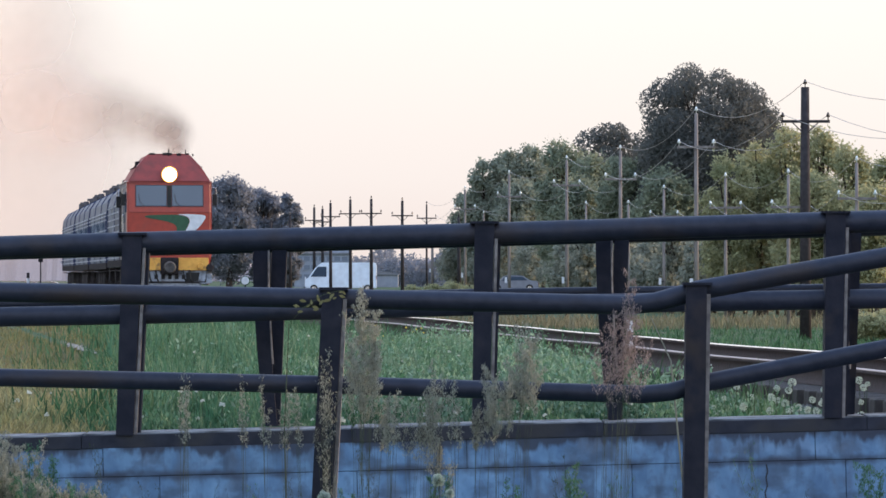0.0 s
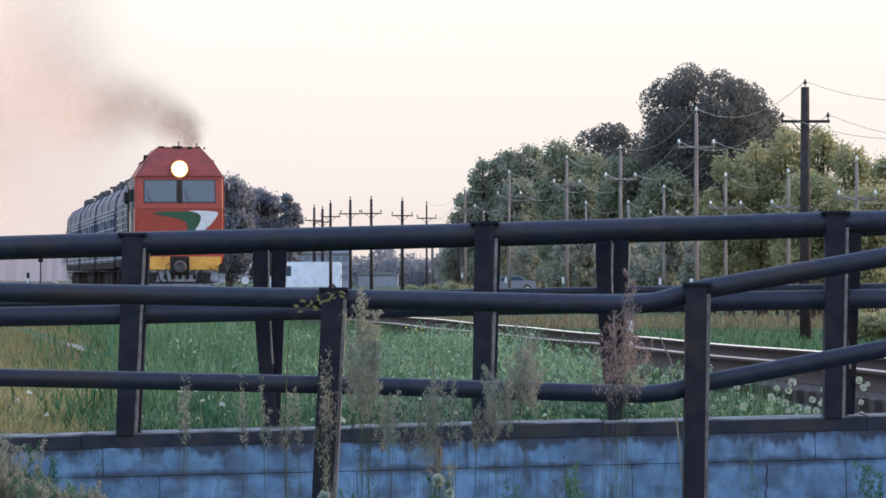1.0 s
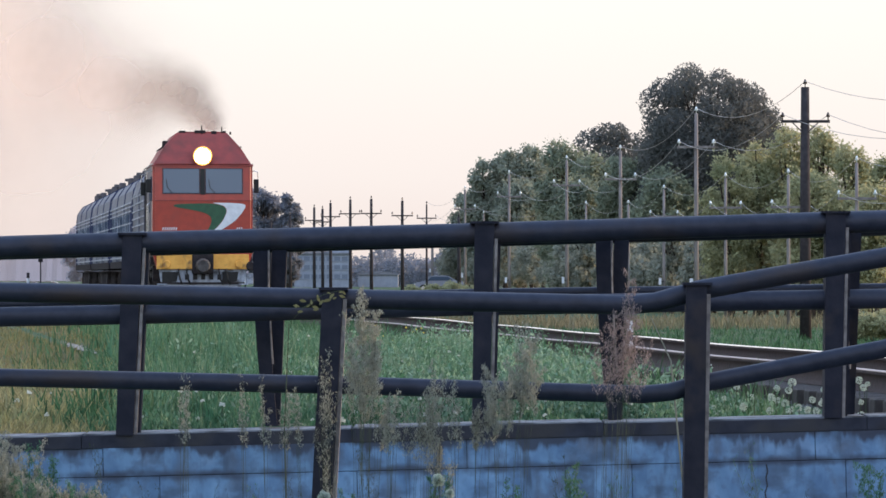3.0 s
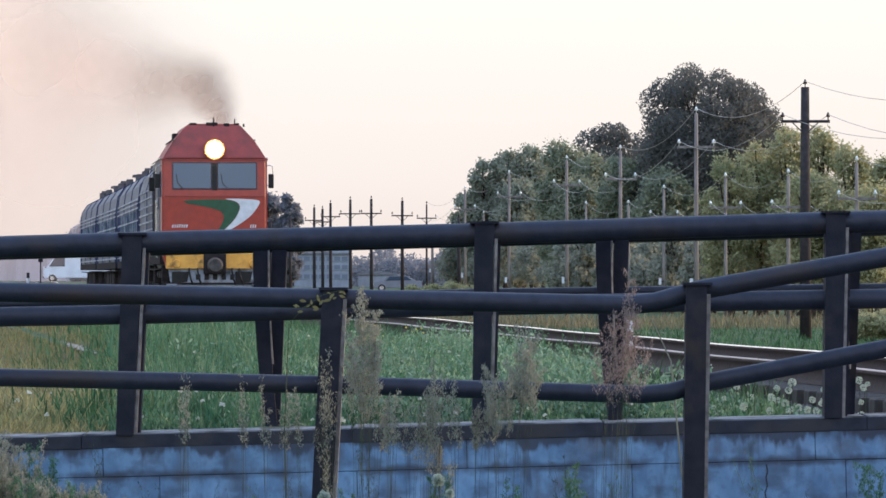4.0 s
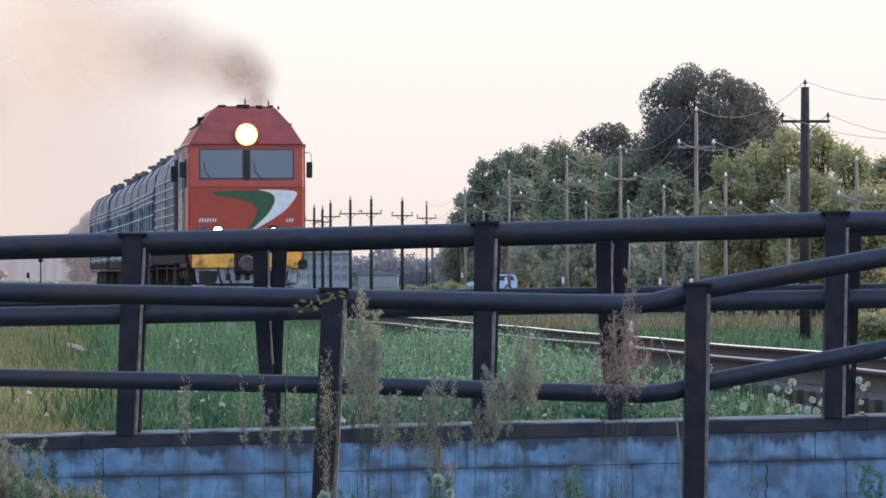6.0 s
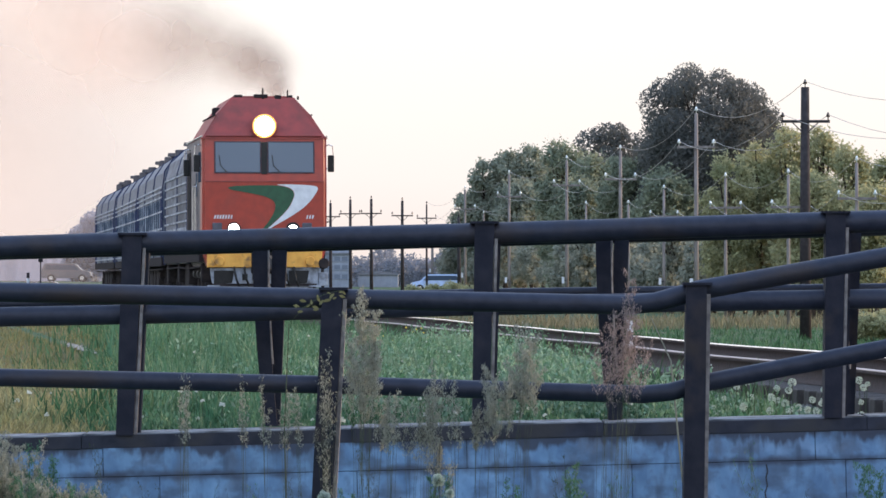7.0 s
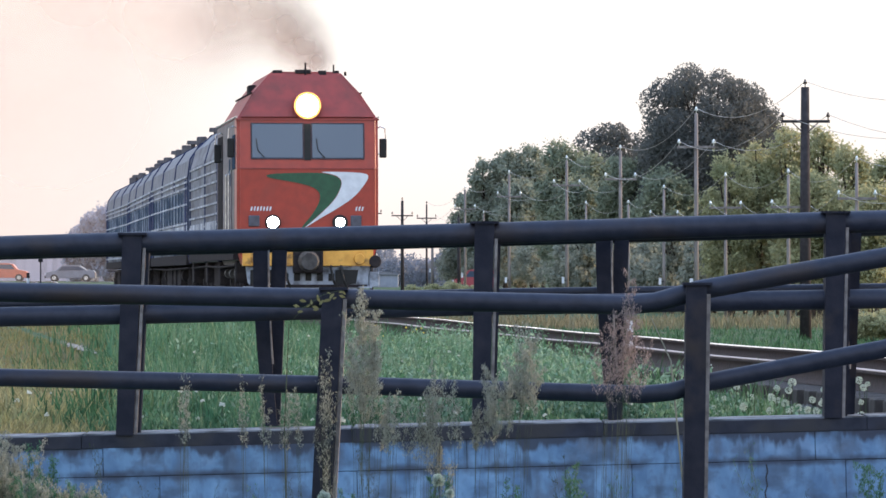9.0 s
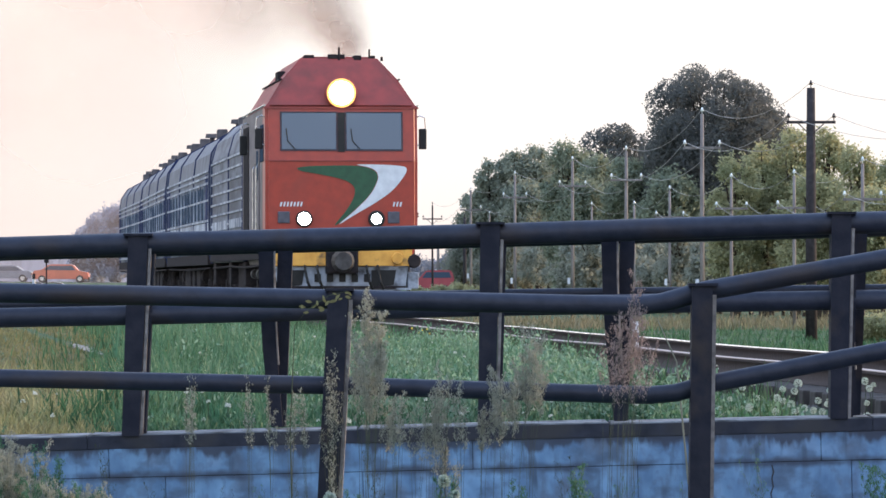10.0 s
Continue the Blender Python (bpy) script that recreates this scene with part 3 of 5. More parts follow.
# ---- train ----
def wheel_parts(parent, y, r):
    bm = bmesh.new()
    for s in (-0.79, 0.79):
        tube(bm, [(s - 0.07, 0, 0), (s - 0.035, 0, 0), (s - 0.03, 0, 0), (s + 0.07, 0, 0)], [r * 0.98, r, r, r], 20)
    tube(bm, [(-1.0, 0, 0), (1.0, 0, 0)], 0.09, 8)
    me = bpy.data.meshes.new("wheelset")
    bm.to_mesh(me)
    bm.free()
    me.materials.append(M_UNDER)
    ob = new("wheelset", me)
    ob.parent = parent
    ob.matrix_basis = pose(0, y, r)
    return ob


def bogie(parent, y, axles, r):
    p = part("bogie", one_box(-1.15, -0.98, y + axles[0] - 0.7, y + axles[-1] + 0.7, 0.45, 0.8, bevel=0.03), M_UNDER, parent, "grimy steel bogie")
    part("side_frame", one_box(0.98, 1.15, y + axles[0] - 0.7, y + axles[-1] + 0.7, 0.45, 0.8, bevel=0.03), M_UNDER, p)
    for a in axles:
        part("axle_box", one_box(-1.32, -1.13, y + a - 0.2, y + a + 0.2, 0.35, 0.7, bevel=0.03), M_UNDER, p)
        for dy in (-0.32, 0.32):
            part("spring", tube(bmesh.new(), [(-1.2, y + a + dy, 0.5), (-1.2, y + a + dy, 0.95)], 0.09, 8), M_UNDER, p)
    return [wheel_parts(parent, y + a, r) for a in axles]


def livery(parent, name, outline, m, label):
    for _ in range(2):
        soft = []
        for (xa, za), (xb, zb) in zip(outline, outline[1:] + outline[:1]):
            soft += [(0.75 * xa + 0.25 * xb, 0.75 * za + 0.25 * zb), (0.25 * xa + 0.75 * xb, 0.25 * za + 0.75 * zb)]
        outline = soft
    bm = prism(bmesh.new(), outline, -0.012, 0.02)
    return part(name, bm, m, parent, label)


RAKE = 0.13


def raked(bm):
    """Leans a piece of the cab front back with the window section."""
    for v in bm.verts:
        v.co.y += RAKE * (v.co.z - 3.104) / 1.076
    return bm


def build_loco():
    loco = thing("locomotive", "red diesel passenger locomotive with green and white stripe", "locomotive")
    lower = [(-1.40, 1.02), (1.40, 1.02), (1.53, 1.45), (1.54, 1.9), (1.54, 4.18), (-1.54, 4.18), (-1.54, 1.9), (-1.53, 1.45)]
    cab_bm = bmesh.new()
    chin = [(-1.40, 1.02), (1.40, 1.02), (1.53, 1.45), (1.54, 1.9), (1.54, 3.10), (-1.54, 3.10), (-1.54, 1.9), (-1.53, 1.45)]
    prism(cab_bm, chin, 0.0, 0.9)
    es = [e for e in cab_bm.edges if all(abs(v.co.y) < 1e-4 for v in e.verts) and not all(v.co.z > 3.0 for v in e.verts)]
    bmesh.ops.bevel(cab_bm, geom=es, offset=0.07, segments=3, affect="EDGES")
    cab = part("cab", cab_bm, M_RED, loco, "glossy red cab front")
    # window section, raked back a little
    bm = prism(bmesh.new(), [(-1.54, 3.104), (1.54, 3.104), (1.54, 4.18), (-1.54, 4.18)], 0.0, 0.9)
    for v in bm.verts:
        if v.co.y < 0.1 and v.co.z > 4:
            v.co.y = RAKE
    bmesh.ops.bevel(bm, geom=[e for e in bm.edges if all(v.co.y < 0.5 for v in e.verts) and abs(e.verts[0].co.z - e.verts[1].co.z) > 0.5], offset=0.07, segments=3, affect="EDGES")
    part("window_section", bm, M_RED, cab, "red raked panel round the windscreens")
    part("front_seam", one_box(-1.47, 1.47, -0.012, 0.03, 3.085, 3.115, bevel=0.004), M_REDTOP, cab)
    # raked upper front
    bm = bmesh.new()
    f = [bm.verts.new(p) for p in ((-1.53, RAKE + 0.02, 4.184), (1.53, RAKE + 0.02, 4.184), (1.18, 0.45, 4.75), (0.78, 0.72, 5.20), (-0.78, 0.72, 5.20), (-1.18, 0.45, 4.75))]
    b = [bm.verts.new(p) for p in ((-1.53, 6.5, 4.184), (1.53, 6.5, 4.184), (1.18, 6.5, 4.75), (0.78, 6.5, 5.22), (-0.78, 6.5, 5.22), (-1.18, 6.5, 4.75))]
    bm.faces.new(f)
    bm.faces.new(b[::-1])
    for i in range(6):
        bm.faces.new((f[i], b[i], b[(i + 1) % 6], f[(i + 1) % 6]))
    bmesh.ops.recalc_face_normals(bm, faces=bm.faces[:])
    bmesh.ops.bevel(bm, geom=[e for e in bm.edges if all(v.co.y < 1 for v in e.verts)], offset=0.05, segments=2, affect="EDGES")
    roof = part("cab_roof", bm, M_REDTOP, loco, "sooty red sloping cab roof")
    part("roof_seam", prism(bmesh.new(), [(-1.56, 4.15), (1.56, 4.15), (1.56, 4.19), (-1.56, 4.19)], RAKE - 0.025, RAKE + 0.04), M_REDTOP, roof)
    part("side_body", prism(bmesh.new(), lower, 0.904, 8.0), M_CREAM, loco, "dirty cream side panels")
    rear = [(-1.5, 1.1), (1.5, 1.1), (1.53, 1.5), (1.53, 3.58), (1.40, 4.0), (1.0, 4.38), (0.5, 4.53), (-0.5, 4.53), (-1.0, 4.38), (-1.40, 4.0), (-1.53, 3.55), (-1.53, 1.5)]
    hood = part("engine_body", prism(bmesh.new(), rear, 8.004, 21.3), M_SILVER, loco, "silver-blue ribbed engine casing")
    for i in range(9):
        z = 1.45 + 0.25 * i
        part("rib", one_box(-1.555, -1.525, 8.05, 21.25, z, z + 0.045), M_RIB, hood)
        part("rib", one_box(1.525, 1.555, 8.05, 21.25, z, z + 0.045), M_RIB, hood)
    for y0, y1, z0, z1 in ((8.4, 13.4, 1.86, 2.06), (14.0, 20.8, 1.86, 2.06)):
        part("sheen_stripe", one_box(-1.552, -1.528, y0, y1, z0, z1), M_RIB, hood, "pale stripe with sky reflection painted in")
    for y in (8.0, 13.6, 21.0):
        ring = [(x * 1.012, z + (0.03 if z > 4 else 0)) for x, z in rear]
        part("blue_band", prism(bmesh.new(), ring, y, y + 0.28), M_BLUE, hood, "deep blue vertical band")
    # shade of the door recess put on as a dark plate
    part("door_recess_shade", one_box(-1.56, -1.52, 5.6, 7.4, 1.5, 3.95, bevel=0.01), M_UNDER, loco, "dark plate standing in for the shaded door recess")
    # side door and grab rails
    door = part("side_door", one_box(-1.565, -1.53, 1.9, 2.7, 1.5, 3.55, bevel=0.01), M_CREAM, loco, "cream cab side door")
    part("door_window", one_box(-1.575, -1.56, 2.05, 2.55, 2.75, 3.35, bevel=0.006), M_SIDEGLASS, door)
    for y in (1.75, 2.85):
        part("handrail", tube(bmesh.new(), [(-1.6, y, 1.3), (-1.62, y, 1.4), (-1.62, y, 3.0), (-1.56, y, 3.1)], 0.02, 8), M_CHROME, door)
    part("side_window", one_box(-1.56, -1.53, 0.55, 1.55, 3.1, 3.85, bevel=0.01), M_SIDEGLASS, loco)
    # windscreens
    part("centre_pillar", raked(one_box(-0.075, 0.065, -0.022, 0.03, 3.28, 4.08, bevel=0.006)), M_RUBBER, loco, "dark pillar between the windscreens")
    for x0, x1 in ((-1.24, -0.08), (0.07, 1.24)):
        w = part("windscreen", raked(one_box(x0 + 0.03, x1 - 0.03, -0.014, 0.03, 3.33, 4.07, bevel=0.008)), M_WINDOW, loco, "dark blue windscreen")
        bm = bmesh.new()
        box(bm, x0, x1, -0.018, 0.02, 4.07, 4.095)
        box(bm, x0, x1, -0.018, 0.02, 3.30, 3.33)
        box(bm, x0, x0 + 0.028, -0.018, 0.02, 3.33, 4.07)
        box(bm, x1 - 0.028, x1, -0.018, 0.02, 3.33, 4.07)
        part("rubber_seal", raked(bm), M_SEAL, w)
        part("wiper", raked(tube(bmesh.new(), [(x0 + 0.12, -0.04, 3.75), (x0 + 0.15, -0.04, 3.5), (x0 + 0.30, -0.04, 3.34)], 0.010, 6)), M_RUBBER, w)
    # headlamp
    lampbox = part("headlamp", tube(bmesh.new(), [(0, 0.6, 4.47), (0, 0.14, 4.47), (0, 0.10, 4.47)], [0.32, 0.32, 0.31], 28), M_REDTOP, loco, "large lit headlamp")
    part("reflector", tube(bmesh.new(), [(0, 0.11, 4.47), (0, 0.085, 4.47)], [0.30, 0.285], 28), M_REFLECTOR, lampbox, "warm reflector ring given a glow of its own")
    part("lens", tube(bmesh.new(), [(0, 0.095, 4.47), (0, 0.065, 4.47)], [0.25, 0.21], 28), M_HEAD, lampbox, "glowing warm lens")
    for x in (-0.76, 0.70):
        h = part("buffer_lamp", tube(bmesh.new(), [(x, 0.02, 1.93), (x, -0.05, 1.93), (x, -0.06, 1.93)], [0.17, 0.17, 0.15], 20), M_RUBBER, loco, "lit lower headlamp")
        part("lens", tube(bmesh.new(), [(x, -0.058, 1.93), (x, -0.075, 1.93)], [0.13, 0.10] if x < 0 else [0.105, 0.08], 20), M_BUFLAMP, h, "glowing white lens")
    for x in (-1.17, 1.05):
        part("marker_lamp", one_box(x - 0.12, x + 0.12, -0.03, 0.02, 1.84, 2.08, bevel=0.02), M_MARKER, loco, "dull grey square marker lamp")
    # stripe
    livery(loco, "white_stripe", [(0.224, 3.03), (0.75, 3.03), (1.27, 3.0), (1.33, 2.93), (1.27, 2.80), (1.03, 2.49), (0.63, 2.22), (0.22, 1.99), (-0.137, 1.76), (0.224, 2.06), (0.587, 2.41), (0.728, 2.69), (0.74, 2.83), (0.66, 2.93), (0.50, 2.985)], M_WHITE, "swept white stripe")
    livery(loco, "green_stripe", [(-0.90, 2.99), (0.22, 3.015), (0.49, 2.975), (0.65, 2.92), (0.73, 2.83), (0.718, 2.69), (0.575, 2.41), (0.21, 2.06), (-0.10, 1.80), (-0.16, 1.80), (0.10, 2.10), (0.27, 2.40), (0.26, 2.60), (0.04, 2.73), (-0.45, 2.83), (-0.90, 2.90)], M_GREEN, "swept dark green stripe")
    for x0, n in ((-1.25, 7), (1.03, 3)):
        for i in range(n):
            xa = x0 + i * 0.068
            part("lettering_bar", prism(bmesh.new(), [(xa, 2.18), (xa + 0.034, 2.18), (xa + 0.054, 2.27 + 0.01 * (i % 2)), (xa + 0.02, 2.27)], -0.008, 0.01), M_WHITE, loco, "white lettering bar")
    # buffer beam, pilot, coupler
    beam = part("buffer_beam", one_box(-1.42, 1.42, -0.06, 0.25, 0.98, 1.44, bevel=0.02), M_YELLOW, loco, "chipped yellow buffer beam")
    for x in (-1.12, 1.12):
        part("round_cover", tube(bmesh.new(), [(x, -0.05, 1.13), (x, -0.12, 1.13)], [0.13, 0.11], 16), M_YELLOW, beam)
    part("coupler", tube(bmesh.new(), [(0, 0.2, 1.08), (0, -0.25, 1.08), (0, -0.3, 1.08), (0, -0.52, 1.08)], [0.2, 0.2, 0.24, 0.18], 14), M_COUPLER, loco, "worn grey automatic coupler")
    part("coupler_housing", one_box(-0.33, 0.33, -0.12, 0.2, 0.82, 1.45, bevel=0.05), M_UNDER, loco, "dark coupler housing")
    bm = bmesh.new()
    prism(bm, [(-1.35, 0.97), (1.35, 0.97), (1.30, 0.62), (1.05, 0.30), (-1.05, 0.30), (-1.30, 0.62)], 0.02, 0.12)
    pilot = part("pilot", bm, M_PILOT, loco, "grey pilot plate with black plates for shaded openings")
    # black plates stand in for the shade inside openings and recesses
    for x0 in (-0.55, -0.3, -0.05, 0.2, 0.45):
        part("opening_shade", one_box(x0, x0 + 0.13, 0.0, 0.03, 0.66, 0.82), M_RUBBER, pilot)
    for x in (-1.0, 0.85):
        part("recess_shade", prism(bmesh.new(), [(x - 0.25, 0.9), (x + 0.25, 0.9), (x + 0.2, 0.6), (x - 0.25, 0.55)], -0.002, 0.03), M_RUBBER, pilot)
    for x in (-0.75, -0.5, 0.5, 0.72):
        part("air_hose", tube(bmesh.new(), [(x, -0.02, 1.0), (x, -0.16, 0.9), (x + 0.05, -0.2, 0.66), (x + 0.12, -0.1, 0.52)], 0.028, 8), M_RUBBER, loco)
    part("end_cylinder", tube(bmesh.new(), [(1.46, 0.3, 1.08), (1.46, -0.05, 1.08), (1.46, -0.08, 1.08)], [0.14, 0.14, 0.12], 16), M_UNDER, loco, "dark round cylinder end")
    part("step_bracket", one_box(1.34, 1.56, 0.0, 0.25, 0.52, 0.86, bevel=0.03), M_PILOT, loco, "pale step bracket")
    part("lower_bar", one_box(-1.3, 1.3, -0.02, 0.06, 0.52, 0.58, bevel=0.01), M_UNDER, pilot)
    part("step", one_box(-1.4, -1.1, -0.05, 0.2, 0.5, 0.54), M_PILOT, pilot)
    part("step", one_box(1.1, 1.4, -0.05, 0.2, 0.5, 0.54), M_PILOT, pilot)
    # mirrors
    for s, y in ((1, 0.25), (-1, 0.25), (-1, 5.6)):
        arm = part("mirror_arm", tube(bmesh.new(), [(s * 1.52, y, 3.98), (s * 1.60, y, 4.02), (s * 1.70, y, 3.98), (s * 1.72, y, 3.75), (s * 1.70, y, 3.45), (s * 1.53, y, 3.42)], 0.014, 8), M_CHROME, loco, "bright mirror bracket")
        part("mirror", one_box(s * 1.58, s * 1.74, y - 0.03, y + 0.04, 3.34, 3.76, bevel=0.03), M_RUBBER, arm, "black rear-view mirror")
    # roof gear
    for x, y, h, w in ((0.0, 0.75, 0.24, 0.025), (0.62, 0.8, 0.20, 0.022), (-0.55, 0.9, 0.08, 0.03), (-0.15, 0.85, 0.09, 0.05), (0.9, 1.1, 0.06, 0.03)):
        part("aerial", tube(bmesh.new(), [(x, y, 5.16), (x, y, 5.19 + h)], [w, w * 0.8], 8), M_UNDER, roof)
    for x0, x1, y, h in ((-0.70, -0.5, 0.8, 0.04), (0.3, 0.46, 0.75, 0.03), (0.66, 0.76, 1.0, 0.04)):
        part("roof_box", one_box(x0, x1, y, y + 0.4, 5.12, 5.23 + h, bevel=0.015), M_UNDER, roof)
    for s in (-1, 1):
        part("gutter_rail", tube(bmesh.new(), [(s * 1.55, 0.15, 4.22), (s * 1.55, 7.9, 4.22)], 0.022, 6), M_CHROME, roof)
        part("slope_rail", tube(bmesh.new(), [(s * 1.2, 0.42, 4.76), (s * 1.2, 6.4, 4.78)], 0.02, 6), M_UNDER, roof)
    part("horn_bracket", one_box(-0.22, 0.12, 0.75, 0.95, 5.19, 5.28, bevel=0.01), M_UNDER, roof)
    part("roof_hatch", one_box(-0.7, 0.7, 1.4, 3.4, 5.2, 5.26, bevel=0.02), M_REDTOP, roof)
    part("exhaust_stack", tube(bmesh.new(), [(0.1, 4.5, 5.1), (0.1, 4.5, 5.33)], [0.35, 0.3], 16), M_UNDER, roof, "sooty exhaust stack")
    part("side_hatch", one_box(-1.14, -0.98, 2.4, 3.2, 4.80, 5.0, bevel=0.02), M_UNDER, roof)
    for y in (11.8, 14.8, 19.6):
        part("roof_fan", tube(bmesh.new(), [(-0.45, y, 4.5), (-0.45, y, 4.8)], [0.22, 0.19], 14), M_VENT, hood)
    part("fuel_tank", one_box(-1.35, 1.35, 8.6, 13.0, 0.35, 1.1, bevel=0.08), M_UNDER, loco)
    part("frame", one_box(-1.57, 1.57, 0.95, 21.2, 1.12, 1.38), M_UNDER, loco)
    for y, w, z in ((1.1, 0.5, 0.62), (7.7, 0.7, 0.55), (13.3, 0.8, 0.6), (20.0, 0.9, 0.58)):
        part("equipment_box", one_box(-1.5, -1.05, y, y + w, z, 1.1, bevel=0.03), M_UNDER, loco)
    part("brake_pipe", tube(bmesh.new(), [(-1.5, 1.2, 1.0), (-1.5, 8.2, 0.96), (-1.5, 13.2, 1.0), (-1.5, 21.0, 0.97)], 0.025, 6), M_UNDER, loco)
    for y in (2.75, 4.6, 6.45):
        part("brake_cylinder", tube(bmesh.new(), [(-1.36, y - 0.5, 0.82), (-1.36, y - 0.15, 0.82)], 0.11, 10), M_COUPLER, loco, "grey brake cylinder")
    wheels = bogie(loco, 4.6, (-1.85, 0, 1.85), 0.61) + bogie(loco, 16.8, (-1.85, 0, 1.85), 0.61)
    return loco, wheels


def build_coach():
    coach = thing("coach", "silver-blue ribbed passenger coach with dark blue bands", "railway coach", group="coaches of the train")
    prof = [(-1.48, 1.10), (1.48, 1.10), (1.54, 1.4), (1.54, 3.35), (1.48, 3.80), (1.22, 4.19), (0.78, 4.41), (0.3, 4.50), (-0.3, 4.50), (-0.78, 4.41), (-1.22, 4.19), (-1.48, 3.80), (-1.54, 3.35), (-1.54, 1.4)]
    body = part("body", prism(bmesh.new(), [p for p in prof if p[1] < 3.5], 0.0, 24.3), M_SILVER, coach)
    part("roof", prism(bmesh.new(), [(1.535, 3.354)] + [p for p in prof if p[1] > 3.5] + [(-1.535, 3.354)], 0.0, 24.3), M_ROOF, coach, "grey rounded coach roof", )
    for s in (-1, 1):
        for z in (1.42, 1.62, 1.80, 2.12, 2.62, 3.04, 3.2, 3.34):
            part("rib", one_box(s * 1.53, s * 1.565, 0.3, 24.0, z, z + 0.05), M_RIB, body)
        part("sheen_stripe", one_box(s * 1.53, s * 1.552, 0.3, 24.0, 1.87, 2.09), M_RIB, body, "pale stripe with sky reflection painted in")
        for i in range(11):
            y = 2.6 + 1.82 * i
            w = part("window", one_box(s * 1.53, s * 1.558, y, y + 1.15, 2.2, 2.98, bevel=0.006), M_SIDEGLASS, body, "tinted side window")
            part("window_frame", one_box(s * 1.53, s * 1.566, y - 0.09, y, 2.15, 3.03), M_RIB, w)
        part("end_door", one_box(s * 1.53, s * 1.56, 1.0, 1.8, 1.3, 3.3, bevel=0.01), M_BLUE, body, "dark blue end door")
        part("end_door", one_box(s * 1.53, s * 1.56, 22.5, 23.3, 1.3, 3.3, bevel=0.01), M_BLUE, body, "dark blue end door")
    ring = [(x * 1.013, z + (0.025 if z > 3.5 else 0)) for x, z in prof]
    for y in (0.02, 8.0, 16.2, 24.0):
        part("blue_band", prism(bmesh.new(), ring, y, y + 0.26), M_BLUE, coach, "deep blue vertical band")
    for i, y in enumerate((2.0, 5.0, 12.4, 18.0, 21.8)):
        bm = bmesh.new()
        if i % 2:
            tube(bm, [(-0.55, y, 4.38), (-0.55, y, 4.66), (-0.55, y, 4.67), (-0.55, y, 4.78)], [0.07, 0.07, 0.20, 0.18], 12)
        else:
            box(bm, -0.70, -0.42, y, y + 0.5, 4.32, 4.75, bevel=0.04)
        part("roof_ventilator", bm, M_VENT, coach, "dark roof ventilator")
    part("gangway", one_box(-0.7, 0.7, -0.32, -0.002, 1.1, 3.4, bevel=0.03), M_RUBBER, coach)
    part("underframe", one_box(-1.57, 1.57, 0.4, 23.9, 1.06, 1.32), M_UNDER, coach)
    part("brake_pipe", tube(bmesh.new(), [(-1.5, 0.4, 0.98), (-1.5, 12.0, 0.94), (-1.5, 23.8, 0.98)], 0.025, 6), M_UNDER, coach)
    for y, r in ((6.6, 0.2), (16.6, 0.24), (17.6, 0.2)):
        part("air_tank", tube(bmesh.new(), [(-1.2, y, 0.78), (-1.2, y + 0.8, 0.78)], r, 12), M_UNDER, coach, "grimy air tank")
    for y0, y1 in ((7.5, 9.5), (10.5, 12.0), (13.0, 16.0)):
        part("equipment_box", one_box(-1.4, 1.4, y0, y1, 0.42, 1.0, bevel=0.04), M_UNDER, coach)
    bogie(coach, 3.6, (-1.2, 1.2), 0.475)
    bogie(coach, 20.7, (-1.2, 1.2), 0.475)
    return coach


def puff_mesh():
    n, m = 14, 28
    v = []
    for i in range(n):
        r = max(0.002, i / (n - 1))
        for k in range(m):
            a = 2 * math.pi * k / m
            x, z = r * math.cos(a), r * math.sin(a)
            v.append((x, -0.3 * (1 - r * r), z))
    f = []
    for i in range(n - 1):
        for k in range(m):
            a, b = i * m + k, i * m + (k + 1) % m
            f.append((a, b, b + m, a + m))
    return soup("smoke_puff", v, f, M_SMOKE, smooth=True)


# offset across, back, up, size, thin or dense
PUFFS = ((0.10, 0.0, 0.24, 0.66, 0), (-0.10, 0.6, 0.75, 1.0, 0), (-0.55, 1.3, 1.15, 1.3, 0), (-1.25, 2.1, 1.45, 1.55, 0), (-2.3, 3.0, 1.55, 1.85, 0),
         (-3.6, 4.6, 1.7, 2.7, 1), (-5.6, 6.0, 2.4, 3.5, 1), (-9.6, 8.4, 0.8, 4.2, 1), (-7.0, 13.0, 5.4, 5.0, 1),
         # two wide thin veils far back, added to stand in for haze
         (-14.0, 100.0, 2.5, 12.0, 1), (-26.0, 130.0, -0.5, 12.0, 1))


def build_smoke():
    plume = thing("smoke_plume", "brown-grey diesel exhaust drifting from the locomotive roof", "smoke")
    puffs = []
    for i, (x, y, z, r, thin) in enumerate(PUFFS):
        ob = puff_mesh()
        ob.parent = plume
        ob.matrix_basis = Matrix.Translation((x, y, z)) @ Matrix.Diagonal((r, r, r, 1))
        ob.data.materials.clear()
        ob.data.materials.append(M_SMOKE_THIN if thin else M_SMOKE_CORE if i < 3 else M_SMOKE)
        puffs.append(ob)
    return plume, puffs


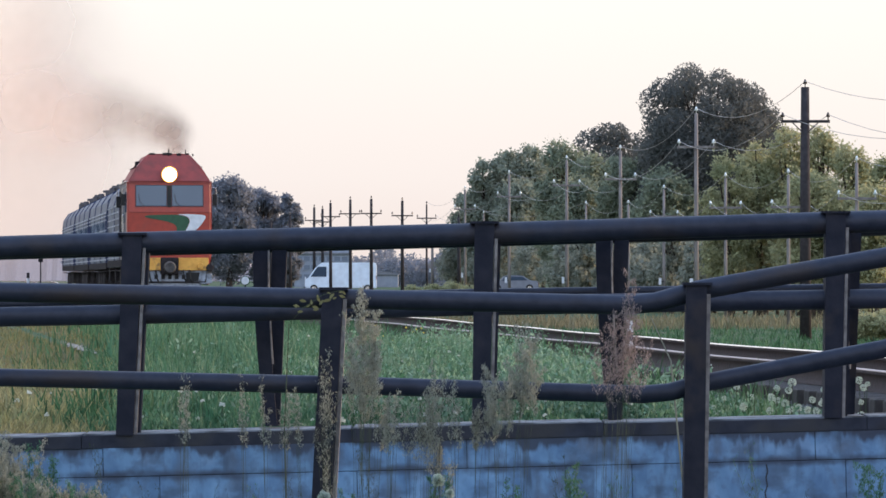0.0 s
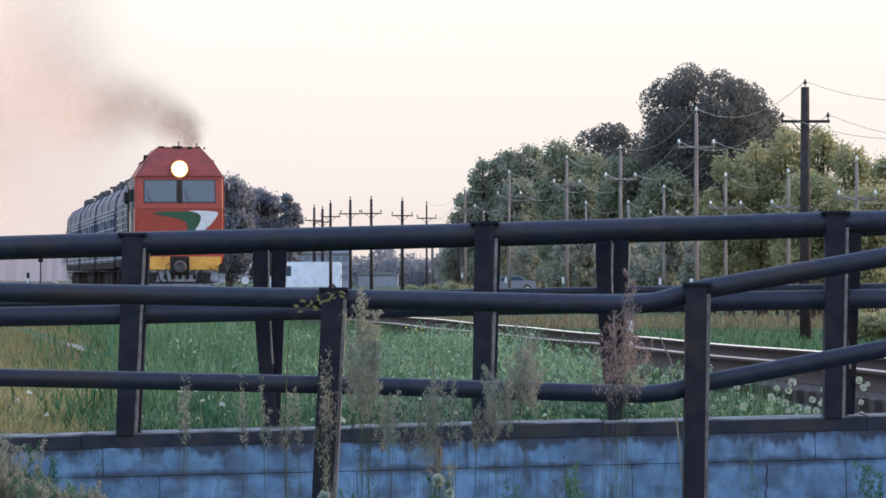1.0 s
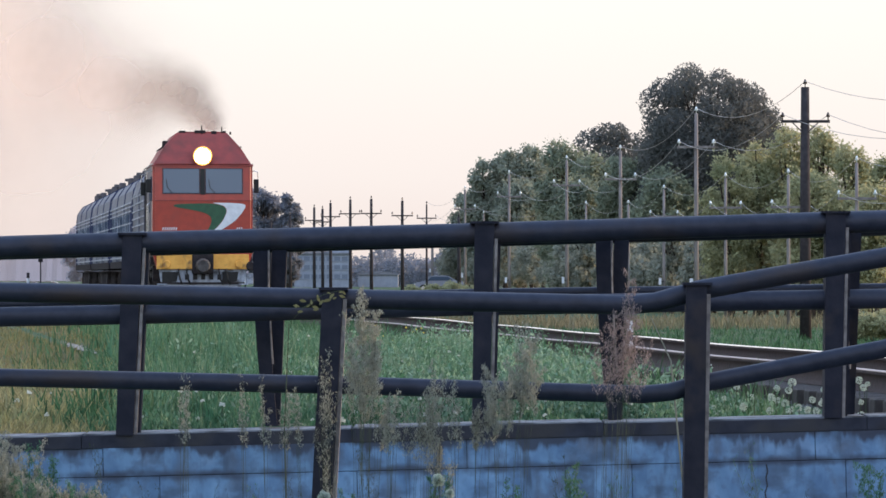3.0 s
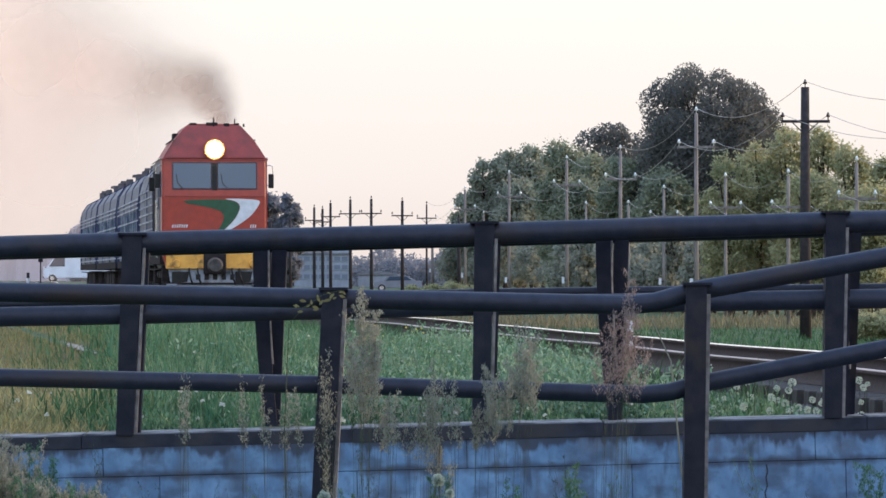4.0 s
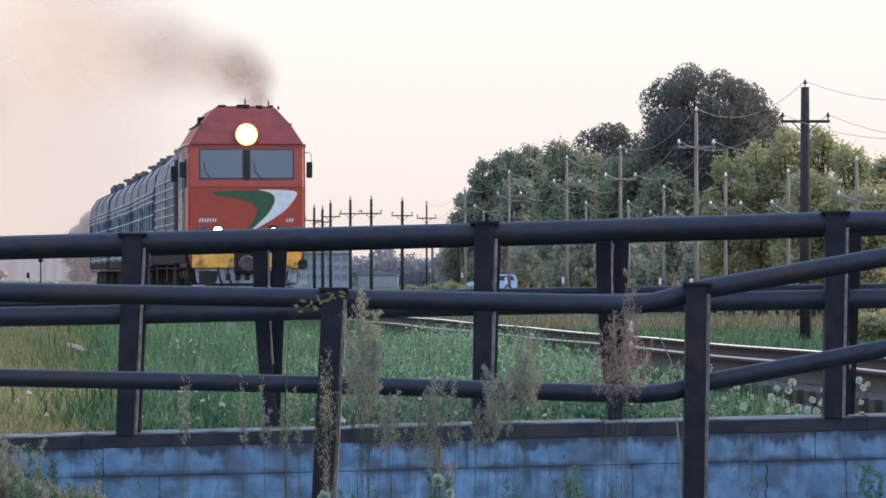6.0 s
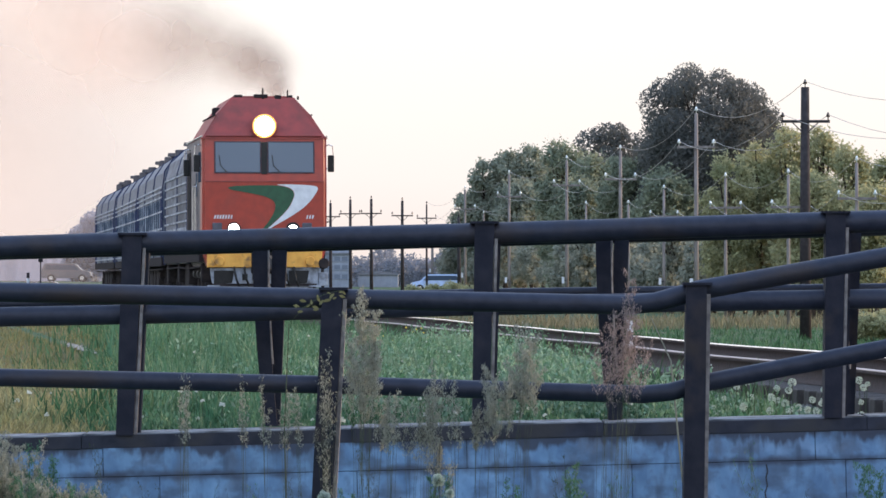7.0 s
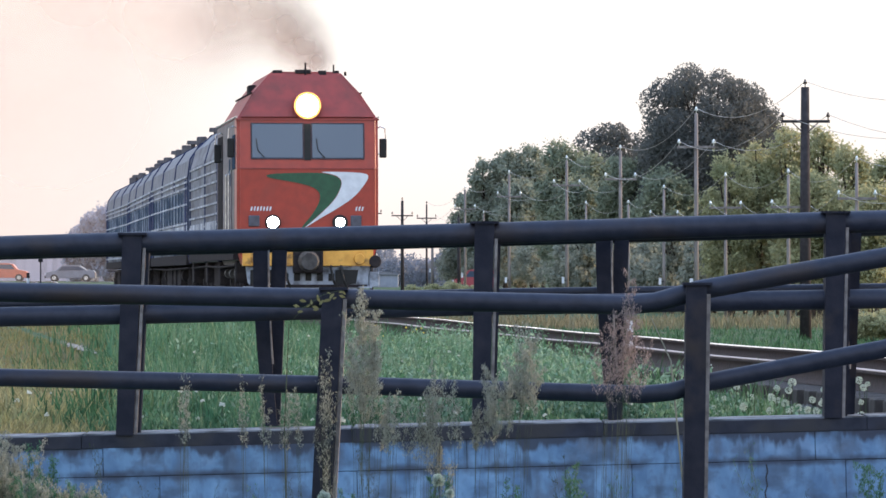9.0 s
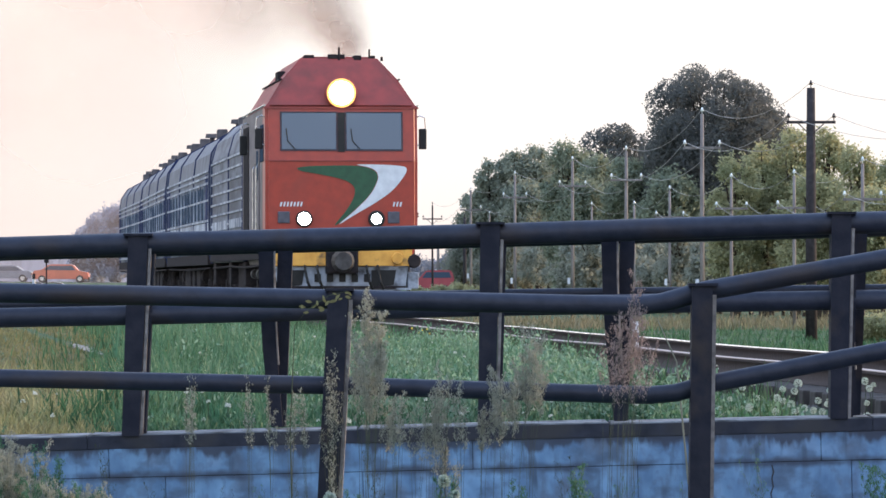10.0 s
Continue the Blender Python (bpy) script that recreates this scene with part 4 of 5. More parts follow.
# ---- poles and wires ----
def telegraph_pole(x, y, top, kind, r=0.11):
    """kind 0: dark pole, arm close under the top; 1: arm lower, clear glass insulators."""
    z0 = land(x, y) - 0.1
    label = "weathered timber telegraph pole with glass insulators" if kind else "dark timber telegraph pole with braced crossarm"
    p = thing("telegraph_pole", label, "pole", pose(x, y, 0), group="telegraph poles")
    part("pole", tube(bmesh.new(), [(0.02, 0, z0), (0, 0, (z0 + top) / 2), (0, 0, top)], [r * 1.15, r, r * 0.8], 12), M_POLE if kind else M_POLE_DARK, p, smooth=True)
    arm_z = top - (1.35 if kind else 1.2)
    half = 0.75 if kind else 0.85
    part("crossarm", one_box(-half, half, -0.16, -0.08, arm_z - 0.05, arm_z + 0.05, bevel=0.01), M_POLE if kind else M_POLE_DARK, p)
    if not kind:
        for s in (-1, 1):
            part("brace", tube(bmesh.new(), [(s * 0.45, -0.12, arm_z - 0.04), (s * 0.05, -0.12, arm_z - 0.42)], 0.022, 6), M_POLE_DARK, p)
    m = M_INSUL if kind else M_INSUL_DARK
    for dx, z in ((-half + 0.06, arm_z + 0.05), (half - 0.06, arm_z + 0.05), (0.0, top)):
        bm = tube(bmesh.new(), [(dx, -0.12 if dx else 0, z), (dx, -0.12 if dx else 0, z + 0.1), (dx, -0.12 if dx else 0, z + 0.11), (dx, -0.12 if dx else 0, z + 0.2), (dx, -0.12 if dx else 0, z + 0.27)], [0.02, 0.02, 0.08, 0.05, 0.022], 10)
        part("insulator", bm, m, p, smooth=True)
    if kind:
        part("bracket", one_box(-0.2, 0.0, -0.08, -0.05, 2.04 + z0, 2.09 + z0), M_POLE_DARK, p)
        part("marker_plate", one_box(-0.27, -0.13, -0.14, -0.08, 1.9 + z0, 2.24 + z0, bevel=0.008), M_WHITE, p, "small white marker plate")
    return (x, y, top, arm_z, half)


def wires(line, sag):
    for which in range(3):
        pts = []
        for (xa, ya, ta, aa, ha), (xb, yb, tb, ab, hb) in zip(line, line[1:]):
            if which == 0:
                a, b = Vector((xa, ya, ta + 0.2)), Vector((xb, yb, tb + 0.2))
            else:
                s = -1 if which == 1 else 1
                a, b = Vector((xa + s * (ha - 0.06), ya - 0.12, aa + 0.24)), Vector((xb + s * (hb - 0.06), yb - 0.12, ab + 0.24))
            for i in range(10):
                t = i / 10
                q = a.lerp(b, t)
                q.z -= sag * 4 * t * (1 - t)
                pts.append(q)
        pts.append(b)
        tagged(link("overhead_wire", tube(bmesh.new(), pts, 0.010, 5), M_WIRE), "thin sagging steel line wire between poles", "wire", group="overhead wires")


def build_poles():
    one = [(17.9, 150, 6.6, 1), (12.6, 175, 7.35, 0), (10.07, 200, 7.25, 1), (8.29, 235, 6.65, 1), (6.64, 270, 7.0, 1), (4.01, 305, 6.95, 1), (1.53, 350, 6.8, 1), (-1.40, 430, 6.95, 0)]
    two = [(17.4, 165, 5.3, 1), (15.63, 190, 5.05, 1), (14.42, 210, 5.0, 1), (12.92, 230, 5.25, 1), (11.2, 255, 5.15, 1), (10.32, 280, 4.75, 1), (9.1, 320, 5.3, 1), (3.4, 420, 6.0, 1)]
    far = [(-3.24, 400, 6.8, 0), (-5.85, 410, 7.1, 0), (-7.74, 420, 7.2, 0), (-9.84, 440, 7.2, 0), (-11.78, 460, 7.1, 0), (-10.9, 455, 6.9, 0), (-14.6, 480, 6.6, 0), (-1.0, 470, 5.2, 1), (1.2, 380, 5.3, 0), (-17.8, 520, 6.4, 0), (-20.6, 560, 6.2, 0)]
    a = [telegraph_pole(*p, r=0.18 if p[1] == 175 else 0.085) for p in one]
    b = [telegraph_pole(*p, r=0.075) for p in two]
    for p in far:
        telegraph_pole(*p, r=0.13)
    wires(a, 0.75)
    wires(b, 0.7)


# ---- trees ----
def leaf_cloud(centres, radii, n, size, rng, flat=1.0, ragged=0.12):
    """n leaf sprays of about size metres spread over the lumps."""
    k = rng.choice(len(centres), n, p=radii ** 2 / np.sum(radii ** 2))
    d = rng.normal(size=(n, 3))
    d /= np.linalg.norm(d, axis=1)[:, None]
    rad = radii[k] * np.clip(rng.normal(0.9 - 0.5 * (ragged - 0.12), ragged, n), 0.1, 1.0 + 1.7 * ragged)
    c = centres[k] + d * rad[:, None] * np.array((1, 1, flat))
    u = rng.normal(size=(n, 3))
    u /= np.linalg.norm(u, axis=1)[:, None]
    w = np.cross(u, rng.normal(size=(n, 3)))
    w /= np.linalg.norm(w, axis=1)[:, None]
    s = size * rng.uniform(0.5, 1.3, n)[:, None]
    q = np.stack([c - u * s, c + w * s * 0.45 - u * s * 0.1, c + u * s, c - w * s * 0.5 + u * s * 0.15], 1)
    f = np.arange(n * 4).reshape(n, 4)
    return q.reshape(-1, 3), f


def tree(x, y, top, half, leaf, label, seed, n=5200, size=0.27, low=0.28, lumps=26, name="tree", square=2.0, slope=0.0):
    rng = np.random.default_rng(seed)
    z0 = land(x, y)
    h = top - z0
    t = thing(name, label, "tree", pose(x, y, z0), group="trees by the line")
    bm = bmesh.new()
    tube(bm, [(0, 0, -0.1), (0.05, 0, h * 0.3), (-0.08, 0.1, h * 0.55), (0.05, 0, h * 0.85)], [h * 0.03, h * 0.024, h * 0.016, h * 0.004], 8)
    part("trunk", bm, M_BARK, t)
    zc, hz = h * (0.5 + low * 0.5), h * (0.5 - low * 0.5)
    cs, rs = [], []
    for i in range(lumps):
        up = 1 - 2 * (i + 0.5) / lumps
        a = i * 2.39996 + rng.uniform(-0.4, 0.4)
        ring = (1 - abs(up) ** square) ** (1 / square)
        r = half * (rng.uniform(0.14, 0.29) if lumps > 100 else rng.uniform(0.24, 0.40) if leaf == "dark" else rng.uniform(0.22, 0.40))
        k = rng.uniform(0.86, 0.99) if i % 3 else rng.uniform(0.3, 0.8)
        cs.append((math.cos(a) * ring * (half - r * 0.7) * k, math.sin(a) * ring * (half - r * 0.7) * k, zc + up * (hz - r * 0.8) * k))
        x0, y0, zz = cs[-1]
        cs[-1] = (x0, y0, zz - slope * max(0.0, x0 + half * 0.3) * max(0.0, up))
        rs.append(r)
    cs.append((0, 0, zc))
    rs.append(half * 0.55)
    for i in range(7):
        c = cs[i]
        bm = bmesh.new()
        tube(bm, [(0, 0, h * (0.25 + 0.05 * i)), (c[0] * 0.5, c[1] * 0.5, (h * (0.25 + 0.05 * i) + c[2]) / 2 + 0.2), c], [h * 0.011, h * 0.008, h * 0.003], 6)
        part("limb", bm, M_BARK, t)
    va, fa = leaf_cloud(np.array(cs), np.array(rs), n, size, rng, ragged=0.06 if leaf == "dark" else 0.24 if leaf == "far" else 0.36)
    vb, fb = leaf_cloud(np.array(cs), np.array(rs) * 0.7, n // 3, size * 1.6, rng)
    soup("crown", np.concatenate([va, vb]), np.concatenate([fa, fb + len(va)]), LEAF[leaf], t)
    return t


def build_trees():
    dark, green, yel = "tall dark broadleaf tree with gaps in its crown", "green broadleaf tree beyond the poles", "sunlit yellow-green tree beyond the track"
    tree(17.5, 330, 15.25, 5.2, "dark", dark, 1, 95000, 0.10, 0.06, 170, square=2.6, slope=0.2)
    tree(14.9, 331, 11.6, 2.3, "dark", dark, 2, 14000, 0.12, 0.12, 34)
    tree(20.9, 331, 12.8, 2.7, "dark", dark, 3, 12000, 0.12, 0.1, 30)
    tree(12.2, 365, 12.6, 3.2, "dark", dark, 4, 15000, 0.13, 0.12, 34)
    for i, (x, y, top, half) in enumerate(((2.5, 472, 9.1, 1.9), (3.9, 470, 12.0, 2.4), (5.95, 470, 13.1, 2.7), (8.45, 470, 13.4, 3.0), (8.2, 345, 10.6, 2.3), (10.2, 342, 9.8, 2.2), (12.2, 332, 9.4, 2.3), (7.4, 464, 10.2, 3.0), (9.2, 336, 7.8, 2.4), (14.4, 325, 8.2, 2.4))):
        # beyond 400 m the leaf colour carries the haze
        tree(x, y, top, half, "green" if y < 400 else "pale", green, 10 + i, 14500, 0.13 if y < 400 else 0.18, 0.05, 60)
    for i, (x, y, top, half) in enumerate(((14.9, 262, 7.4, 1.7), (16.6, 265, 8.2, 1.9), (18.2, 264, 8.9, 1.8), (19.7, 262, 9.2, 1.5), (21.0, 258, 7.9, 1.6), (22.5, 255, 7.3, 1.6), (18.6, 254, 6.6, 2.3), (24.2, 255, 6.0, 1.9), (21.4, 250, 5.8, 2.1))):
        tree(x, y, top, half, "yellow", yel, 30 + i, 13000, 0.10, 0.05, 60)
    for i in range(34):
        x, y, k = 0.8 + i * 0.8, 332 - i * 2.05 + 4 * (i % 2), 1.0
        if x < 7.7:
            x, y, k = x * 1.42, y * 1.42, 1.42
        tree(x, y, 0.75 + (2.55 + 1.2 * math.sin(i * 2.1)) * k, 1.5 * k, "shade", "dense green bush in the undergrowth", 150 + i, 3800, 0.125, 0.02, 34, "bush")
    for i, (x, y, top, half) in enumerate(((-1.9, 330, 0.30, 0.8), (-0.5, 332, 0.42, 0.8), (0.7, 331, 0.58, 0.9), (1.8, 329, 0.30, 0.7))):
        tree(x, y, top, half, "yellow", "low olive-yellow bush beside the road", 70 + i, 3500, 0.08, 0.02, 22, "bush")
    for i, (x, top, half) in enumerate(((14.2, -0.45, 0.7), (15.1, -0.25, 0.8), (16.0, -0.1, 0.8))):
        tree(x, 168 + i % 2, top, half, "yellow", "low olive-yellow bush below the poles", 210 + i, 5000, 0.06, 0.02, 24, "bush")
    # far trees: haze comes from their bluish leaf colour
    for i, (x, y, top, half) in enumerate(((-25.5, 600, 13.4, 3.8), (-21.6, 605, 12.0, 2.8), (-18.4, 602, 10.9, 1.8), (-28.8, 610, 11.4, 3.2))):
        tree(x, y, top, half, "far", "distant broadleaf tree with haze in its leaf colour", 80 + i, 18000, 0.21, 0.02, 60)
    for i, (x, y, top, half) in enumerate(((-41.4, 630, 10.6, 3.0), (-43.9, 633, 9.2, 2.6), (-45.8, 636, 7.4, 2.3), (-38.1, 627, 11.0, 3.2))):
        tree(x, y, top, half, "haze_blue", "distant broadleaf tree with haze in its leaf colour", 90 + i, 9000, 0.24, 0.02, 44)
    rng = np.random.default_rng(7)
    cs, rs = [], []
    for i in range(230):
        x = rng.uniform(-24, 10)
        cs.append((x, 720 + rng.uniform(-20, 20), rng.uniform(-0.5, 3.6 + 1.2 * math.sin(x * 0.6))))
        rs.append(rng.uniform(0.8, 1.7))
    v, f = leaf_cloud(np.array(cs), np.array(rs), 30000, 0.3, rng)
    tagged(soup("far_woods", v, f, LEAF["far"]), "low distant woods behind the road, haze put into their colour", "woods", kind="stuff")
    # ridge stands in for horizon haze by its colour and raised left end
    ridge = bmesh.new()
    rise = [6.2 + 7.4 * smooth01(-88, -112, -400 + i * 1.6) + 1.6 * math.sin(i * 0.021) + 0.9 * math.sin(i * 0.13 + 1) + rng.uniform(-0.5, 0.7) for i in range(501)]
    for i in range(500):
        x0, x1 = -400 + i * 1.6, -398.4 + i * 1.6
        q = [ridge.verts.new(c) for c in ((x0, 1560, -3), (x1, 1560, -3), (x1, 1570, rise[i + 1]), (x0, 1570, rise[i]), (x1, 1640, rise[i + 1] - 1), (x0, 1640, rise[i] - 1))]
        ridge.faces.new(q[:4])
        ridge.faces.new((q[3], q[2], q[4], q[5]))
    tagged(link("backdrop_ridge", ridge, LEAF["haze"]), "low wooded rise on the horizon with haze put into its colour", "woods", kind="structure")


# ---- vehicles and far buildings ----
ROAD_Y = 440.0


def vehicle(name, label, colour, length, height, van=False, hatch=False):
    paint = mat(name + "_paint", colour, tuple(c * 0.85 for c in colour), 0.3, 0, 2, 0, 0.6)
    car = thing(name, label, "van" if van else "car")
    L, H = length / 2, height
    if van:
        out = [(-L, 0.35), (L, 0.35), (L, H * 0.93), (L - 0.15, H), (-L + 1.5, H), (-L + 0.9, H * 0.82), (-L + 0.35, H * 0.5), (-L, H * 0.42)]
        glass_out = [(-L + 0.5, H * 0.52), (-L + 1.9, H * 0.52), (-L + 1.9, H * 0.86), (-L + 1.12, H * 0.86)]
    else:
        out = [(-L, 0.32), (L, 0.32), (L, H * 0.58), (L - 0.12, H * 0.66), (L - 0.75, H * 0.70), (L - 1.35, H * 0.97), (L - 1.7, H), (-L + 1.75, H), (-L + 1.35, H * 0.95), (-L + 0.95, H * 0.66), (-L + 0.1, H * 0.56)]
        glass_out = [(-L + 1.15, H * 0.67), (L - 0.95, H * 0.70), (L - 1.45, H * 0.93), (-L + 1.5, H * 0.93)]
    if hatch:
        out = [(-L, 0.32), (L, 0.32), (L + 0.03, H * 0.6), (L - 0.18, H * 0.96), (L - 0.35, H), (-L + 1.7, H), (-L + 1.35, H * 0.95), (-L + 0.85, H * 0.64), (-L + 0.1, H * 0.54)]
        glass_out = [(-L + 1.1, H * 0.65), (L - 0.22, H * 0.66), (L - 0.4, H * 0.92), (-L + 1.5, H * 0.92)]
    bm = prism(bmesh.new(), out, -0.85, 0.85)
    bmesh.ops.bevel(bm, geom=bm.edges[:], offset=0.05, segments=2, affect="EDGES")
    body = part("body", bm, paint, car)
    part("side_windows", prism(bmesh.new(), glass_out, -0.87, -0.84), M_SIDEGLASS, body)
    part("side_windows", prism(bmesh.new(), glass_out, 0.84, 0.87), M_SIDEGLASS, body)
    for x in (-L + 0.8, L - 0.8):
        for s in (-0.8, 0.8):
            w = part("wheel", tube(bmesh.new(), [(x, s - 0.1, 0.33), (x, s + 0.1, 0.33)], 0.33, 16), M_RUBBER, car)
            part("rim", tube(bmesh.new(), [(x, s - 0.11, 0.33), (x, s + 0.11, 0.33)], 0.19, 12), M_CHROME, w)
    part("headlight", one_box(-L - 0.01, -L + 0.1, -0.8, -0.5, H * 0.42, H * 0.52), M_WHITE, car)
    part("tail_light", one_box(L - 0.1, L + 0.01, -0.8, -0.5, H * 0.42, H * 0.55), M_RED, car)
    part("bumper", one_box(-L - 0.06, -L + 0.1, -0.8, 0.8, 0.33, 0.5, bevel=0.03), M_RUBBER, car)
    return car


def build_far():
    v = [(x, ROAD_Y + s, land(x, ROAD_Y) + 0.05) for x in range(-300, 301, 2) for s in (-5, 6)]
    f = [(2 * i, 2 * i + 2, 2 * i + 3, 2 * i + 1) for i in range(300)]
    tagged(soup("road", v, f, M_ASPHALT), "grey asphalt road behind the railway", "road", kind="structure")
    house = thing("house", "pale blue-grey flat-roofed building with rows of windows", "building", pose(-15.6, 650, land(-15, 650)))
    part("wall", one_box(-3.6, 3.6, 0, 8, 0, 4.3), M_PLASTER, house)
    part("roof", prism(bmesh.new(), [(-3.8, 4.3), (3.8, 4.3), (3.8, 4.5), (-3.8, 4.5)], -0.2, 8.2), M_TIN, house)
    part("stair_head", one_box(1.2, 3.4, 1.0, 5.0, 4.5, 5.5), M_PLASTER, house)
    for z in (1.15, 2.35, 3.45):
        for i in range(7):
            p = part("window", one_box(-3.35 + i * 0.98, -2.6 + i * 0.98, -0.04, 0.02, z, z + 0.55), M_FARGLASS, house)
            part("sill", one_box(-3.4 + i * 0.98, -2.55 + i * 0.98, -0.08, 0.0, z - 0.08, z - 0.004), M_PLASTER, p)
    shed = thing("shed", "long low grey shed far behind the poles", "building", pose(-8.5, 660, land(-8, 660)))
    part("wall", one_box(-2.6, 2.6, 0, 6, 0, 1.6), M_PLASTER, shed)
    part("roof", prism(bmesh.new(), [(-2.8, 1.604), (2.8, 1.604), (2.8, 1.75), (0, 2.1), (-2.8, 1.75)], -0.2, 6.2), M_TIN, shed)
    s = thing("marker_post", "thin dark lineside post with a small box on top", "post", pose(-16.0, 200, land(-16, 200)))
    part("post", tube(bmesh.new(), [(0, 0, -0.1), (0, 0, 1.5)], 0.028, 8), M_UNDER, s)
    part("top_box", one_box(-0.09, 0.09, -0.06, 0.06, 1.45, 1.6, bevel=0.01), M_UNDER, s)
    s = thing("striped_post", "short black and white striped lineside post", "post", pose(-16.5, 200, land(-16.5, 200)))
    for k in range(5):
        part("band", tube(bmesh.new(), [(0, 0, 0.22 * k - 0.1), (0, 0, 0.22 * k + 0.12)], 0.06, 10), M_WHITE if k % 2 else M_UNDER, s)
    s = thing("lineside_sign", "small pale round sign on a lineside post", "sign", pose(-9.83, 250, land(-9.83, 250)))
    part("post", tube(bmesh.new(), [(0, 0, -0.1), (0, 0, 1.9)], 0.04, 8), M_UNDER, s)
    part("plate", tube(bmesh.new(), [(0, -0.05, 1.95), (0, -0.08, 1.95)], 0.2, 16), M_WHITE, s)
    part("rim", tube(bmesh.new(), [(0, -0.03, 1.95), (0, -0.049, 1.95)], 0.24, 16), M_GREEN, s)
    # small lineside stone marker beside the near rail
    m = thing("distance_marker", "small white concrete distance marker by the rails", "marker", pose(2.30, 62, land(2.3, 62)))
    part("stone", one_box(-0.04, 0.04, -0.04, 0.04, -0.1, 0.5, bevel=0.012), M_WHITE, m)
    part("band", one_box(-0.042, 0.042, -0.042, 0.042, 0.25, 0.36), M_BLUE, m)


# ---- meadow ----
def clumps(x, y):
    """Uneven growth, 0 to 1, in patches a hand to a step wide."""
    a = np.sin(x * 9.1 + 1.7 * np.sin(y * 1.3)) * np.sin(y * 2.3 + 1.1 * np.sin(x * 5.0))
    b = np.sin(x * 3.3 - y * 0.7 + 2.0) * np.sin(y * 0.9 + x * 1.9)
    return np.clip(0.5 + 0.3 * a + 0.3 * b, 0, 1)


def blades(name, xy, hmin, hmax, width, material, label, seed, lean=0.35):
    rng = np.random.default_rng(seed)
    n = len(xy)
    z = np.array([land(a, b) for a, b in xy])
    h = rng.uniform(hmin, hmax, n) * (0.75 + 0.5 * rng.random(n)) * np.clip(0.3 + (xy[:, 1] - 26.6) / 4.0, 0.3, 1.0)
    h *= 0.55 + 0.8 * clumps(xy[:, 0], xy[:, 1])
    a = rng.uniform(0, 2 * np.pi, n)
    b = np.stack([xy[:, 0], xy[:, 1], z - 0.02], 1)
    dx = np.stack([np.cos(a), np.sin(a), 0 * a], 1) * (width * rng.uniform(0.6, 1.4, n))[:, None]
    ln = rng.normal(0, lean, (n, 2)) * h[:, None]
    mid = b + np.stack([ln[:, 0] * 0.35, ln[:, 1] * 0.35, h * 0.6], 1)
    tip = b + np.stack([ln[:, 0], ln[:, 1], h], 1)
    v = np.stack([b - dx, b + dx, mid + dx * 0.7, mid - dx * 0.7, tip + dx * 0.1, tip - dx * 0.1], 1).reshape(-1, 3)
    k = (np.arange(n) * 6)[:, None, None]
    f = (k + np.array([(0, 1, 2, 3), (3, 2, 4, 5)])[None]).reshape(-1, 4)
    return tagged(soup(name, v, f, material), label, "grass", kind="stuff")


def scatter(n, y0, y1, lo, hi, rng, power=1.5):
    y = y0 + (y1 - y0) * rng.random(n) ** power
    x = rng.uniform(lo, hi, n) * y
    return np.stack([x, y], 1)


